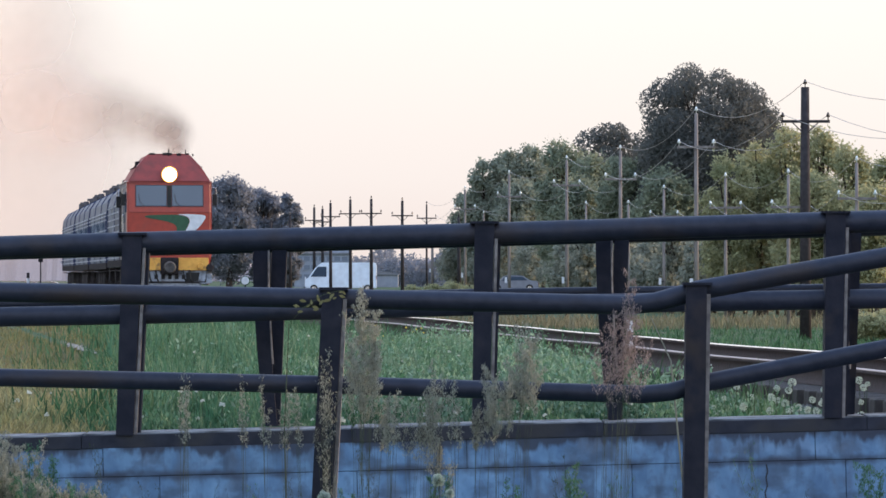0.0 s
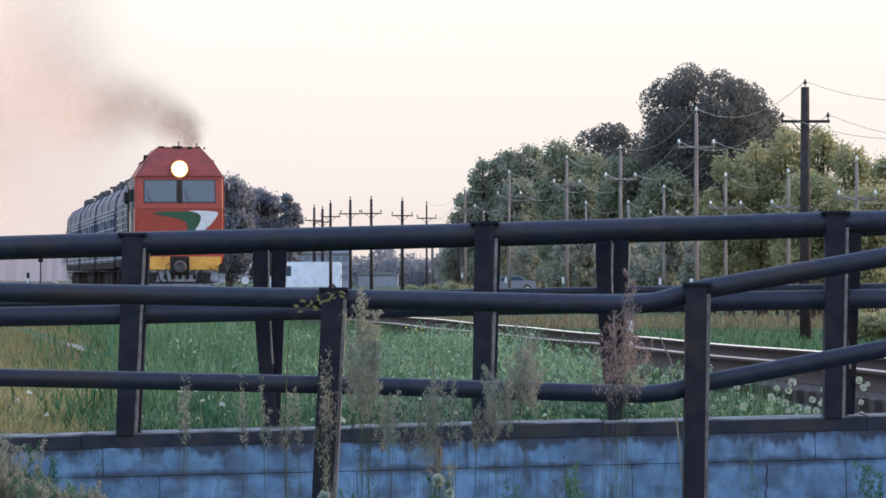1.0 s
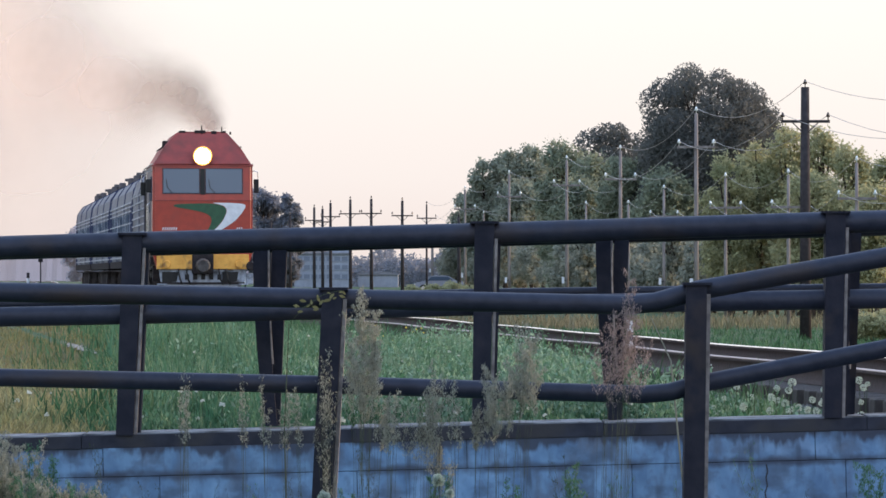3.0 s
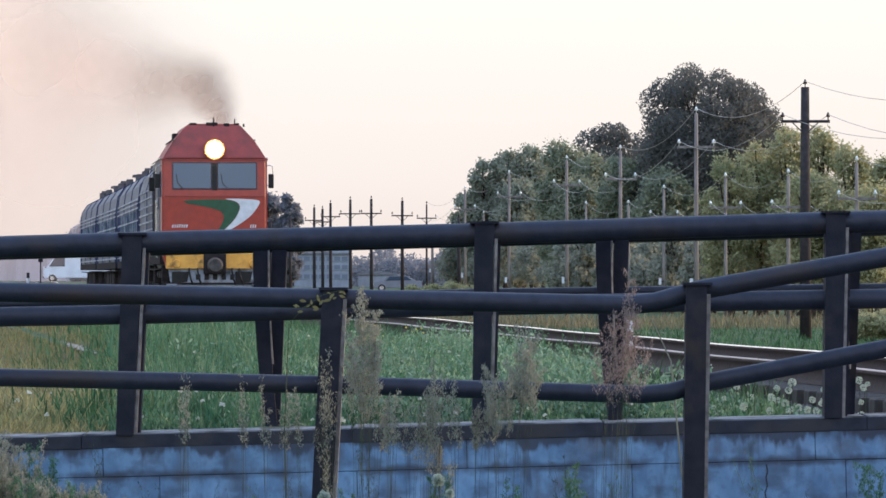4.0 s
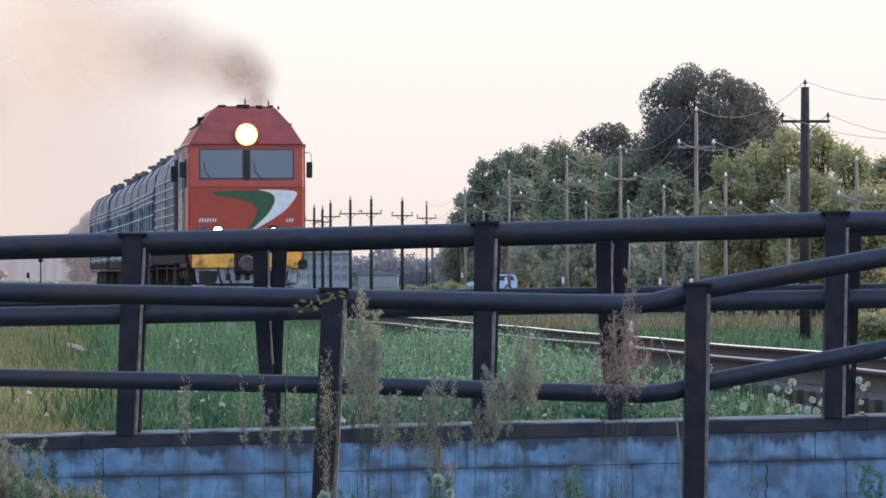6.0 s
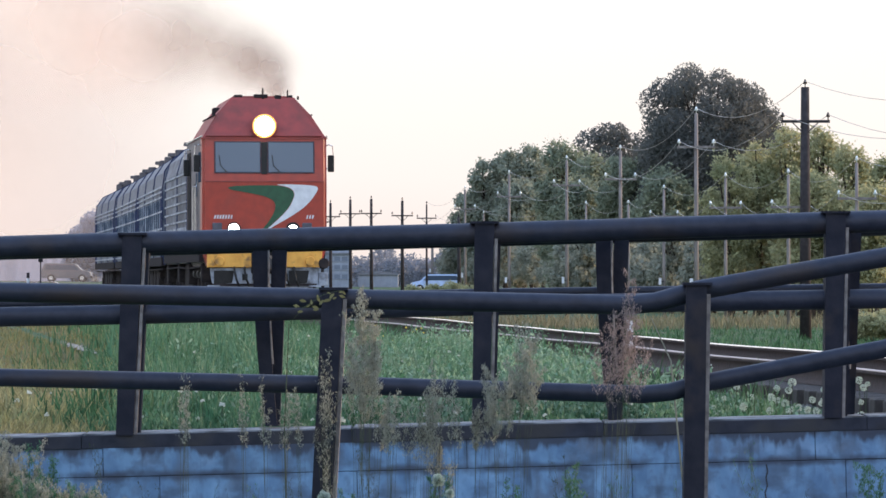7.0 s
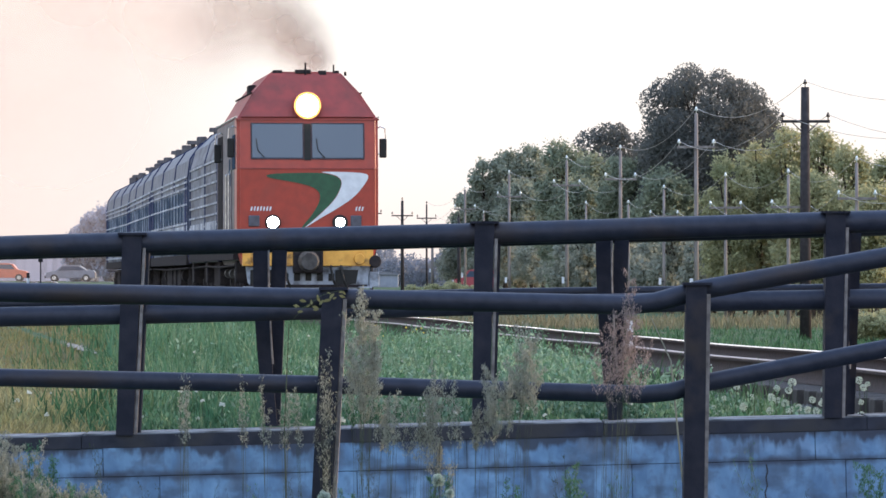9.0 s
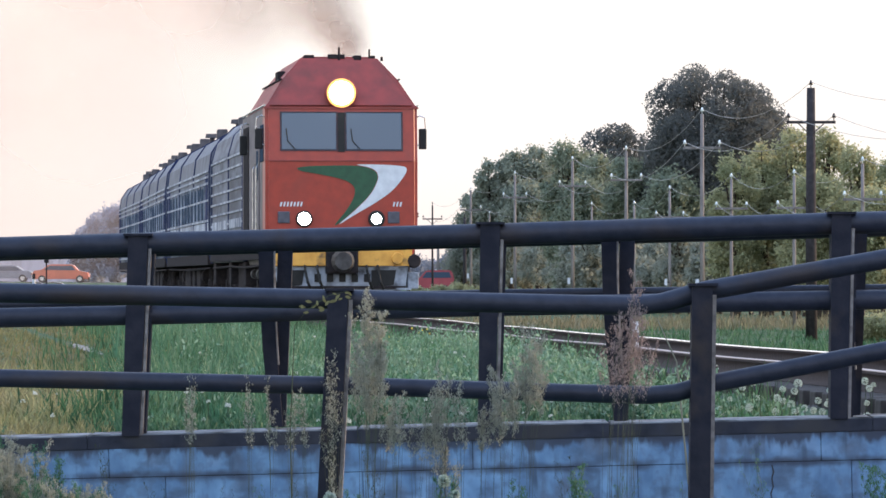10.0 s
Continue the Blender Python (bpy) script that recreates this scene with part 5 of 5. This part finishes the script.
def build_meadow():
    rng = np.random.default_rng(11)
    p = scatter(120000, 26.65, 110, -0.096, 0.096, rng, 1.7)
    s = p[:, 0] - np.array([track_x(y) for y in p[:, 1]])
    edge = -2.5 - 1.7 * (1 - np.clip((p[:, 1] - 30) / 28, 0, 1)) + 0.35 * np.sin(p[:, 1] * 1.9) + rng.normal(0, 0.2, len(p))
    keep = s < edge
    ratio = p[:, 0] / p[:, 1]
    short = (ratio < -0.060 + rng.normal(0, 0.004, len(p))) & (p[:, 1] > 44)
    olive = ratio < -0.066 + 0.006 * np.sin(p[:, 1] * 0.8) + rng.normal(0, 0.008, len(p))
    path = (p[:, 0] < -3.6) & (np.abs(p[:, 1] - 63.0 + 8.5 * (p[:, 0] + 4.75)) < 1.0)
    blades("meadow_grass", p[keep & ~olive & ~path], 0.11, 0.27, 0.008, M_BLADE, "lush green uncut meadow grass", 1, 0.22)
    tuft = scatter(2600, 26.9, 100, -0.066, 0.096, rng, 1.5)
    tuft = tuft[tuft[:, 0] - np.array([track_x(y) for y in tuft[:, 1]]) < -4.4 + 1.6 * np.clip((tuft[:, 1] - 30) / 28, 0, 1)]
    near = np.repeat(tuft, 16, 0) + rng.normal(0, 0.045, (len(tuft) * 16, 2))
    blades("grass_tufts", near, 0.20, 0.36, 0.006, M_HERB, "taller pale tufts standing in the meadow", 9, 0.2)
    blades("cropped_grass", p[keep & olive & short & ~path], 0.04, 0.11, 0.010, M_CROPPED, "short trampled olive grass", 6)
    blades("dry_grass", p[keep & olive & ~short], 0.07, 0.20, 0.008, M_BLADE_OLIVE, "olive-brown drying meadow grass", 2)
    q = scatter(30000, 40, 240, -0.02, 0.1, rng, 1.0)
    sq = q[:, 0] - np.array([track_x(y) for y in q[:, 1]])
    back = sq > 2.9
    blades("far_grass", q[back & (q[:, 1] < 205)], 0.10, 0.26, 0.016, M_BLADE, "green grass on the far side of the track", 3)
    blades("tawny_grass", q[back & (q[:, 1] >= 205)], 0.25, 0.6, 0.03, M_TAWNY, "tawny tall grass below the poles", 4)
    y = rng.uniform(40, 95, 9000)
    lip = np.stack([np.array([track_x(a) for a in y]) + rng.normal(-2.75, 0.22, 9000) - 0.5 * np.clip((48 - y) / 8, 0, 1), y], 1)
    blades("verge_grass", lip, 0.2, 0.42, 0.009, M_BLADE, "taller grass along the ballast edge", 8)
    # small pale leaves and seed heads among the blades
    h = scatter(70000, 26.65, 90, -0.096, 0.096, rng, 2.3)
    sh = h[:, 0] - np.array([track_x(y) for y in h[:, 1]])
    h = h[sh < -2.5 - 1.5 * (1 - np.clip((h[:, 1] - 30) / 28, 0, 1)) + rng.normal(0, 0.2, len(h))]
    h = h[h[:, 0] / h[:, 1] > -0.061 + rng.normal(0, 0.003, len(h))]
    h = h[clumps(h[:, 0], h[:, 1]) + rng.normal(0, 0.12, len(h)) > 0.5]
    n = len(h)
    c = np.stack([h[:, 0], h[:, 1], np.array([land(a, b) for a, b in h]) + 0.33 * rng.random(n) ** 0.8 * np.clip(0.35 + (h[:, 1] - 26.6) / 4.0, 0.35, 1.0)], 1)
    u = rng.normal(size=(n, 3)) * 0.005 + np.array((0, 0, 0.013))
    w = rng.normal(size=(n, 3)) * 0.0045
    v = np.stack([c - u, c + w, c + u, c - w], 1).reshape(-1, 3)
    tagged(soup("meadow_herbs", v, np.arange(n * 4).reshape(n, 4), M_HERB), "small pale herb leaves among the grass", "herbs", kind="stuff")
    # clumps of downy leaves, thick along the ballast and behind the wall
    c = []
    for i in range(1500):
        y = 27.6 + 24 * rng.random() ** 1.4
        off = abs(rng.normal(0, 0.9))
        x = track_x(y) - (4.2 - 1.5 * min(1.0, max(0.0, (y - 30) / 24))) - off
        if x / y > 0.037 and rng.random() < 0.65:
            continue
        c.append((x, y, rng.uniform(0.2, 0.36) + (0.14 * rng.random() if off < 0.7 and y > 36 else 0), 0.06))
    for i in range(100):
        c.append((rng.uniform(1.1, 1.95), rng.uniform(27.2, 28.6), rng.uniform(0.04, 0.24), 0.045))
    c = np.repeat(np.array(c), 26, 0)
    n = len(c)
    g = np.array([max(land(a, b), -0.16) if a > 1.1 and b < 29 else land(a, b) for a, b in c[:, :2]])
    o = rng.normal(size=(n, 3)) * c[:, 3:4]
    pos = np.stack([c[:, 0] + o[:, 0], c[:, 1] + o[:, 1], g + c[:, 2] * rng.uniform(0.35, 1.1, n) + 0.3 * o[:, 2]], 1)
    u = rng.normal(size=(n, 3)) * 0.008 + np.array((0, 0, 0.010))
    w = rng.normal(size=(n, 3)) * 0.006
    v = np.stack([pos - u, pos + w, pos + u, pos - w], 1).reshape(-1, 3)
    tagged(soup("downy_herbs", v, np.arange(n * 4).reshape(n, 4), M_PALE_HERB), "pale downy herb clumps beside the ballast", "herbs", kind="stuff")
    right = np.stack([1.1 + 0.9 * rng.random(1000) ** 1.6, rng.uniform(27.8, 29.2, 1000)], 1)
    blades("wall_grass", right, 0.22, 0.40, 0.007, M_BLADE, "grass growing behind the concrete wall", 12, 0.25)
    # umbels: loose heads of small florets
    c = []
    for x0, x1, y0, y1, n, zt in ((0.9, 1.6, 26.8, 30, 12, 0.27), (-1.6, 0.9, 26.7, 33, 95, 0.25), (-2.2, 3.0, 31, 48, 60, 0.30), (-2.6, -1.6, 26.7, 33, 20, 0.22), (1.6, 2.6, 30, 36, 26, 0.36)):
        for i in range(n):
            x, y = rng.uniform(x0, x1), rng.uniform(y0, y1)
            if x - track_x(y) > -2.9:
                continue
            c.append((x, y, land(x, y) + zt * rng.uniform(0.35, 1.15)))
    v, f, sv, sf = [], [], [], []
    big = [(rng.uniform(1.3, 2.35), rng.uniform(27.0, 28.4), -0.05 + 0.26 * rng.random() ** 1.6) for i in range(58)]
    for x, y, z in big:
        r = rng.uniform(0.012, 0.023)
        for j in range(60):
            a, up = rng.uniform(0, 6.28), rng.uniform(-0.95, 1.0)
            q2 = r * math.sqrt(max(0.0, 1 - up * up))
            px, py, pz, e = x + q2 * math.cos(a), y + q2 * math.sin(a), z + 0.95 * r * up, r * rng.uniform(0.12, 0.22)
            k = len(v)
            v += [(px - e, py, pz - e), (px + e, py, pz - e * 0.6), (px + e * 0.6, py - e * 0.5, pz + e), (px - e, py + e * 0.5, pz + e)]
            f.append((k, k + 1, k + 2, k + 3))
        k = len(sv)
        lean = rng.uniform(-0.06, 0.06)
        sv += [(x + lean - 0.002, y, -0.3), (x + lean + 0.002, y, -0.3), (x + 0.002, y, z), (x - 0.002, y, z)]
        sf.append((k, k + 1, k + 2, k + 3))
    tagged(soup("pale_umbels", v, f, M_UMBEL), "pale greenish umbel heads behind the wall", "flowers", kind="stuff")
    v, f = [], []
    for x, y, z in c:
        r = rng.uniform(0.007, 0.016) if y < 31 else rng.uniform(0.005, 0.010)
        for j in range(22):
            a, q2 = rng.uniform(0, 6.28), r * math.sqrt(rng.random())
            px, py, pz, e = x + q2 * math.cos(a), y + q2 * math.sin(a), z - 0.6 * q2 * q2 / r + rng.normal(0, 0.3 * r), r * rng.uniform(0.2, 0.4)
            k = len(v)
            v += [(px - e, py, pz - e), (px + e, py, pz - e * 0.6), (px + e * 0.6, py - e * 0.5, pz + e), (px - e, py + e * 0.5, pz + e)]
            f.append((k, k + 1, k + 2, k + 3))
        k = len(sv)
        zb = land(x, y)
        sv += [(x - 0.0016, y, zb), (x + 0.0016, y, zb), (x + 0.0016, y, z), (x - 0.0016, y, z)]
        sf.append((k, k + 1, k + 2, k + 3))
    tagged(soup("white_flowers", v, f, M_FLOWER), "scattered white umbel flowers in the meadow", "flowers", kind="stuff")
    tagged(soup("flower_stalks", sv, sf, M_STEM), "thin green flower stalks", "flowers", kind="stuff")
    v, f = [], []
    for i in range(14):
        y = rng.uniform(45, 56)
        x, z = rng.uniform(-1.2, -0.1), 0.0
        z = land(x, y) + rng.uniform(0.3, 0.45)
        k, e = len(v), 0.007
        v += [(x - e, y, z - e), (x + e, y, z - e), (x + e, y - e, z + e), (x - e, y + e, z + e)]
        f.append((k, k + 1, k + 2, k + 3))
    tagged(soup("yellow_flowers", v, f, M_YELLOW_FLOWER), "small yellow flowers among the grass", "flowers", kind="stuff")
    # bare pale streak through the grass
    v = []
    for i in range(21):
        t = i / 20
        x, y = -4.75 + 1.0 * t, 63.0 - 8.5 * t
        wdt = 1.1 * math.sin(math.pi * (i + 0.4) / 20.8) * (0.7 + 0.3 * math.sin(i * 2.3)) + 0.05
        for k in (-1, 1):
            yy = y + k * wdt * (0.8 + 0.3 * math.sin(i * 3.7 + k))
            v.append((x, yy, land(x, yy) + 0.03))
    f = [(2 * i, 2 * i + 2, 2 * i + 3, 2 * i + 1) for i in range(20)]
    tagged(soup("dirt_patch", v, f, M_DIRT), "pale bare dirt patch in the grass", "dirt", kind="structure")


def weed(x, y, zb, top, spread, head, seed, seeds=260, label="tall dry weed with feathery seed heads", lean=0.0, heads=0.3):
    """A tall stalk with side twigs; flecks of seed cluster along the twigs."""
    rng = np.random.default_rng(seed)
    w = thing("weed", label, "weed", pose(x, y, zb), group="dry weeds by the railing")
    h = top - zb
    bm, fine = bmesh.new(), bmesh.new()
    twigs = []
    for k in range(4):
        off = rng.uniform(-1.0, 1.0) * spread * 0.6
        end = np.array((off + lean, rng.normal(0, 0.05), h * rng.uniform(0.84, 1.0)))
        q = [np.array((rng.normal(0, 0.02), 0, 0.0)), np.array((end[0] * 0.4, 0, h * 0.6)), end]
        tube(bm, q, [0.0007, 0.0006, 0.0005], 4)
        for j in range(12):
            t = 1 - heads + heads * (j + rng.random()) / 12
            a = q[1] + (q[2] - q[1]) * (t - 0.6) / 0.4 if t > 0.6 else q[0] + (q[1] - q[0]) * t / 0.6
            ln = spread * rng.uniform(0.28, 0.55) * (0.7 + 0.35 * (1 - t) / heads)
            b = a + np.array((rng.choice((-1, 1)) * ln * 0.55, rng.normal(0, 0.02), ln * rng.uniform(0.7, 1.3)))
            tube(fine, [a, b], [0.0007, 0.0005], 3)
            twigs.append((a, b))
    part("stalk", bm, M_STEM, w)
    tagged(part("twig_spray", fine, head, w), kind="stuff")
    n = seeds * 6
    i = rng.integers(0, len(twigs), n)
    t = rng.random(n)
    A, B = np.array([p[0] for p in twigs])[i], np.array([p[1] for p in twigs])[i]
    c = A + (B - A) * t[:, None] + rng.normal(0, 0.006, (n, 3))
    u = rng.normal(size=(n, 3)) * 0.0018 + np.array((0, 0, 0.0044))
    s = rng.normal(size=(n, 3)) * 0.0014
    v = np.stack([c - u, c + s, c + u, c - s], 1).reshape(-1, 3)
    tagged(soup("seed_head", v, np.arange(n * 4).reshape(n, 4), head, w), kind="stuff")
    return w


def build_weeds():
    rng = random.Random(3)
    k = 100
    # across, height of the tip, spread, reddish, fullness
    for x, top, spread, red, seeds in ((-0.35, 0.68, 0.10, 0, 420), (-0.345, 0.65, 0.10, 0, 400), (-0.37, 0.61, 0.10, 0, 380), (-0.34, 0.54, 0.12, 0, 340), (-0.37, 0.44, 0.10, 0, 240), (-0.53, 0.47, 0.05, 0, 130), (-0.50, 0.40, 0.05, 0, 90), (-0.52, 0.22, 0.06, 0, 110), (-0.51, -0.02, 0.06, 0, 90),
                                       (0.34, 0.54, 0.12, 0, 420), (0.28, 0.50, 0.13, 0, 420), (0.20, 0.44, 0.13, 0, 360), (0.24, 0.34, 0.12, 0, 300), (0.14, 0.30, 0.08, 0, 160),
                                       (-0.03, 0.42, 0.07, 0, 260), (-0.10, 0.32, 0.10, 0, 300), (-0.02, 0.28, 0.11, 0, 300), (-0.15, 0.22, 0.11, 0, 240), (-0.05, 0.14, 0.10, 0, 260), (-0.22, 0.28, 0.07, 0, 160), (0.02, 0.02, 0.07, 0, 200),
                                       (0.80, 0.80, 0.06, 1, 380), (0.78, 0.74, 0.09, 1, 420), (0.74, 0.66, 0.12, 1, 420), (0.68, 0.60, 0.10, 1, 340), (0.78, 0.58, 0.13, 1, 380), (0.72, 0.52, 0.12, 1, 260),
                                       (-1.12, 0.35, 0.05, 0, 130), (-1.16, 0.33, 0.05, 0, 100), (-0.88, 0.33, 0.05, 0, 140), (-0.78, 0.32, 0.05, 0, 140), (-0.70, 0.31, 0.05, 0, 150), (-0.62, 0.3, 0.05, 0, 120), (-0.3, 0.31, 0.05, 0, 140), (-0.24, 0.32, 0.05, 0, 140), (0.06, 0.31, 0.05, 0, 120)):
        weed(x, 22.15 + rng.uniform(-0.12, 0.12), -0.82, top, spread, M_DRY_RED if red else M_DRY, k, seeds * 2 // 5 if red else seeds // 2 if -0.23 < x < 0.03 or x < -0.45 else seeds * 5 // 4,
             "tall dry weed with reddish seed heads" if red else "tall dry weed with feathery seed heads", rng.uniform(-0.02, 0.02) + (0.05 if 0.1 < x < 0.4 else 0.04 if x > 0.65 else 0), 0.22 if red else 0.24)
        k += 1
    twig = thing("leafy_weed", "green weed with an arching leafy tip", "weed", pose(-0.70, 22.2, -0.82))
    bend = [(0.02, 0, 0), (0.0, 0, 0.9), (0.02, 0, 1.36), (0.08, 0, 1.43), (0.17, 0, 1.49), (0.25, 0, 1.51)]
    part("stalk", tube(bmesh.new(), bend, [0.003, 0.003, 0.002, 0.002, 0.0015, 0.001], 5), M_STEM, twig)
    for i in range(22):
        t = i / 21
        cx, cz, a, ln = 0.06 + 0.20 * t + rng.uniform(-0.02, 0.02), 1.42 + 0.09 * t + rng.uniform(-0.03, 0.035), rng.uniform(-1.2, 1.9), rng.uniform(0.009, 0.016)
        u, w = Vector((math.cos(a), 0.3, math.sin(a))) * ln, Vector((-math.sin(a), -0.2, math.cos(a))) * ln * 0.45
        bm, c = bmesh.new(), Vector((cx, rng.uniform(-0.02, 0.02), cz))
        q = [bm.verts.new(c + o) for o in (-u, w - u * 0.2, w * 0.8 + u * 0.5, u * 1.1, u * 0.5 - w * 0.8, -w - u * 0.2)]
        bm.faces.new(q)
        part("leaf", bm, M_CROPPED, twig)
    stick = thing("dry_stalk", "single leaning dry stalk beside the rails", "weed", pose(1.12, 25.6, -0.3))
    part("stalk", tube(bmesh.new(), [(0.10, 0, 0), (0.04, 0, 0.62), (-0.06, 0, 0.84)], [0.006, 0.005, 0.003], 6), M_DRY, stick)
    for i in range(58):
        weed(-2.06 + 0.0115 * i, 21.2 + rng.uniform(-0.3, 0.3), -0.8, 0.17 - 0.0066 * i + rng.uniform(-0.14, 0.06), 0.11, M_DRY if i % 3 else M_HERB, k, 420, "pale bushy weed in the corner", 0, 0.5)
        k += 1
    for x, top in ((1.86, 0.0), (1.92, -0.08), (0.55, -0.05), (-0.02, -0.1), (0.3, -0.12), (0.6, -0.12), (-0.45, -0.15)):
        weed(x, 22.2, -0.82, top, 0.08, M_HERB, k, 260, "green leafy weed before the wall", 0, 0.5)
        k += 1


def thistle(x, y, z, r, seed):
    """A round spiky green seed head on a stalk."""
    rng = np.random.default_rng(seed)
    t = thing("seed_ball", "round spiky green seed head on a stalk", "weed", pose(x, y, -0.82), group="round seed heads")
    h = z + 0.82
    part("stalk", tube(bmesh.new(), [(0.05, 0, 0), (0.02, 0, h * 0.6), (0, 0, h)], [0.004, 0.003, 0.002], 6), M_STEM, t)
    n = 420
    d = rng.normal(size=(n, 3))
    d /= np.linalg.norm(d, axis=1)[:, None]
    s = np.cross(d, rng.normal(size=(n, 3))) * 0.10 * r
    c = np.array((0, 0, h))
    k = (r * rng.uniform(0.75, 1.15, n))[:, None]
    v = np.stack([c + d * k * 0.3 - s, c + d * k * 0.3 + s, c + d * k + s * 0.4, c + d * k - s * 0.4], 1).reshape(-1, 3)
    tagged(soup("head", v, np.arange(n * 4).reshape(n, 4), M_UMBEL, t), kind="stuff")


def build_front_weeds():
    rng = random.Random(8)
    for i in range(26):
        x = -1.55 + 0.125 * i + rng.uniform(-0.05, 0.05)
        weed(x, 22.2 + rng.uniform(-0.1, 0.3), -0.82, rng.uniform(-0.3, 0.02), 0.10, M_STEM if i % 3 else M_HERB, 400 + i, 36, "dark twiggy weed before the wall", rng.uniform(-0.12, 0.12), 0.6)
    for i, (x, z, r) in enumerate(((-0.02, -0.14, 0.028), (-0.52, -0.215, 0.03), (0.03, -0.2, 0.022))):
        thistle(x, 22.0, z, r, 500 + i)


# ---- build ----
ground = build_ground()
build_far()
build_trees()
build_poles()
loco, loco_wheels = build_loco()
coach_a = build_coach()
coach_b = copy_thing(coach_a, pose(0, 0, 0))
coach_c = copy_thing(coach_a, pose(0, 0, 0))
plume, puffs = build_smoke()
van = vehicle("van", "white delivery van driving on the far road", (0.74, 0.84, 0.93), 6.3, 2.6, True)
silver_car = vehicle("car", "silver-blue hatchback driving on the far road", (0.42, 0.57, 0.80), 4.4, 1.55, hatch=True)
red_car = vehicle("car", "red tall hatchback driving on the far road", (0.32, 0.05, 0.065), 3.9, 1.95, hatch=True)
dark_car = vehicle("car", "dark grey rounded hatchback driving on the far road", (0.11, 0.115, 0.13), 4.3, 1.6, hatch=True)
grey_car = vehicle("car", "grey sedan driving on the far road", (0.20, 0.22, 0.26), 4.4, 1.45)
orange_car = vehicle("car", "orange-red car driving on the far road", (0.62, 0.14, 0.07), 4.9, 1.6)
build_weeds()
build_front_weeds()
build_meadow()
build_fences()
build_wall()
build_track()

# front of the train along the line, second by second
HEAD = ((0, 183.0), (1, 173.4), (2, 163.6), (3, 154.9), (4, 146.9), (5, 139.5), (6, 131.5), (7, 124.1), (8, 116.7), (9, 109.2), (10, 101.3))


def rolling(front, length):
    """The pose of a vehicle whose front end stands at front metres."""
    ya, yb = front + 0.17 * length, front + 0.83 * length
    a, b = Vector((track_x(ya), ya)), Vector((track_x(yb), yb))
    d = (b - a).normalized()
    p = a - d * 0.17 * length
    return pose(p.x, p.y, 0, 0, 0, math.degrees(math.atan2(-d.x, d.y)))


def drive(ob, rows, y, turn=0):
    """Along the road: seconds and metres across."""
    fine = []
    for (ta, xa), (tb, xb) in zip(rows, rows[1:]):
        k = max(1, round((tb - ta) / 0.5))
        fine += [(ta + (tb - ta) * i / k, xa + (xb - xa) * i / k) for i in range(k)]
    walk(ob, [(t, pose(x, y, land(x, ROAD_Y) + 0.05, 0, 0, turn)) for t, x in fine + [rows[-1]]])


def motions():
    walk(loco, [(t, rolling(y, 21.4)) for t, y in HEAD])
    for ob, back in ((coach_a, 22.0), (coach_b, 47.0), (coach_c, 72.0)):
        walk(ob, [(t, rolling(y + back, 24.3)) for t, y in HEAD])
    walk(plume, [(t, Matrix.Translation(rolling(y + 2.5, 21.4).translation) @ pose(0.3, 0, 5.2)) for t, y in HEAD])
    for i, ob in enumerate(puffs):
        x, y, z, r, thin = PUFFS[i]
        g = 0.10 * r
        walk(ob, [(t, pose(x + g * math.sin(t * 1.1 + i), y, z + g * math.sin(t * 0.9 + 2 * i), 0, 6 * t * (1 if i % 2 else -1), 0)) for t in range(11)])
    for ob in loco_wheels:
        base = ob.matrix_basis.translation.copy()
        rows = []
        for k in range(134):
            t = k * 0.075
            s = np.interp(t, [a for a, b in HEAD], [b for a, b in HEAD])
            rows.append((t, pose(*base, math.degrees((183.0 - s) / 0.61))))
        walk(ob, rows + [(10.0, pose(*base, math.degrees((183.0 - 101.3) / 0.61)))])
    drive(van, ((0, -9.0), (0.5, -10.2), (1, -12.1), (1.5, -14.6), (2, -17.6), (3, -25), (4.2, -33.2), (4.6, -34.7), (5, -36.2), (5.4, -38.4), (6, -43), (7, -52), (10, -80)), ROAD_Y + 3.2)
    drive(silver_car, ((0, 26), (3, 16), (4.6, 11.0), (5.5, 6.9), (6.8, 0.2), (7.1, -1.1), (7.5, -3.6), (8.1, -6.6), (8.6, -9.2), (10, -18)), ROAD_Y + 3.2)
    drive(red_car, ((0, 38), (5, 27), (7, 12.5), (7.5, 8.4), (8.1, 7.0), (8.5, 5.5), (9, 2.8), (9.5, 0.2), (10, -1.5)), ROAD_Y + 3.2)
    drive(dark_car, ((0, -95), (5, -48), (5.7, -42.5), (6.8, -33.9), (7, -32.8), (7.2, -32.2), (7.5, -31.0), (8, -29), (10, -22)), ROAD_Y - 1.0, 180)
    drive(grey_car, ((0, 6.2), (1, 6.0), (2, 4.0), (2.7, 0.8), (3.8, -3.3), (4.5, -6.0), (5, -9.2), (7, -22.5), (8, -28), (8.5, -30.8), (9, -32.8), (9.5, -36.0), (10, -38.9)), ROAD_Y + 3.2)
    drive(orange_car, ((0, -85), (8, -43.4), (8.5, -41.0), (9, -38.6), (9.5, -36.2), (10, -33.8)), ROAD_Y - 1.0, 180)


motions()
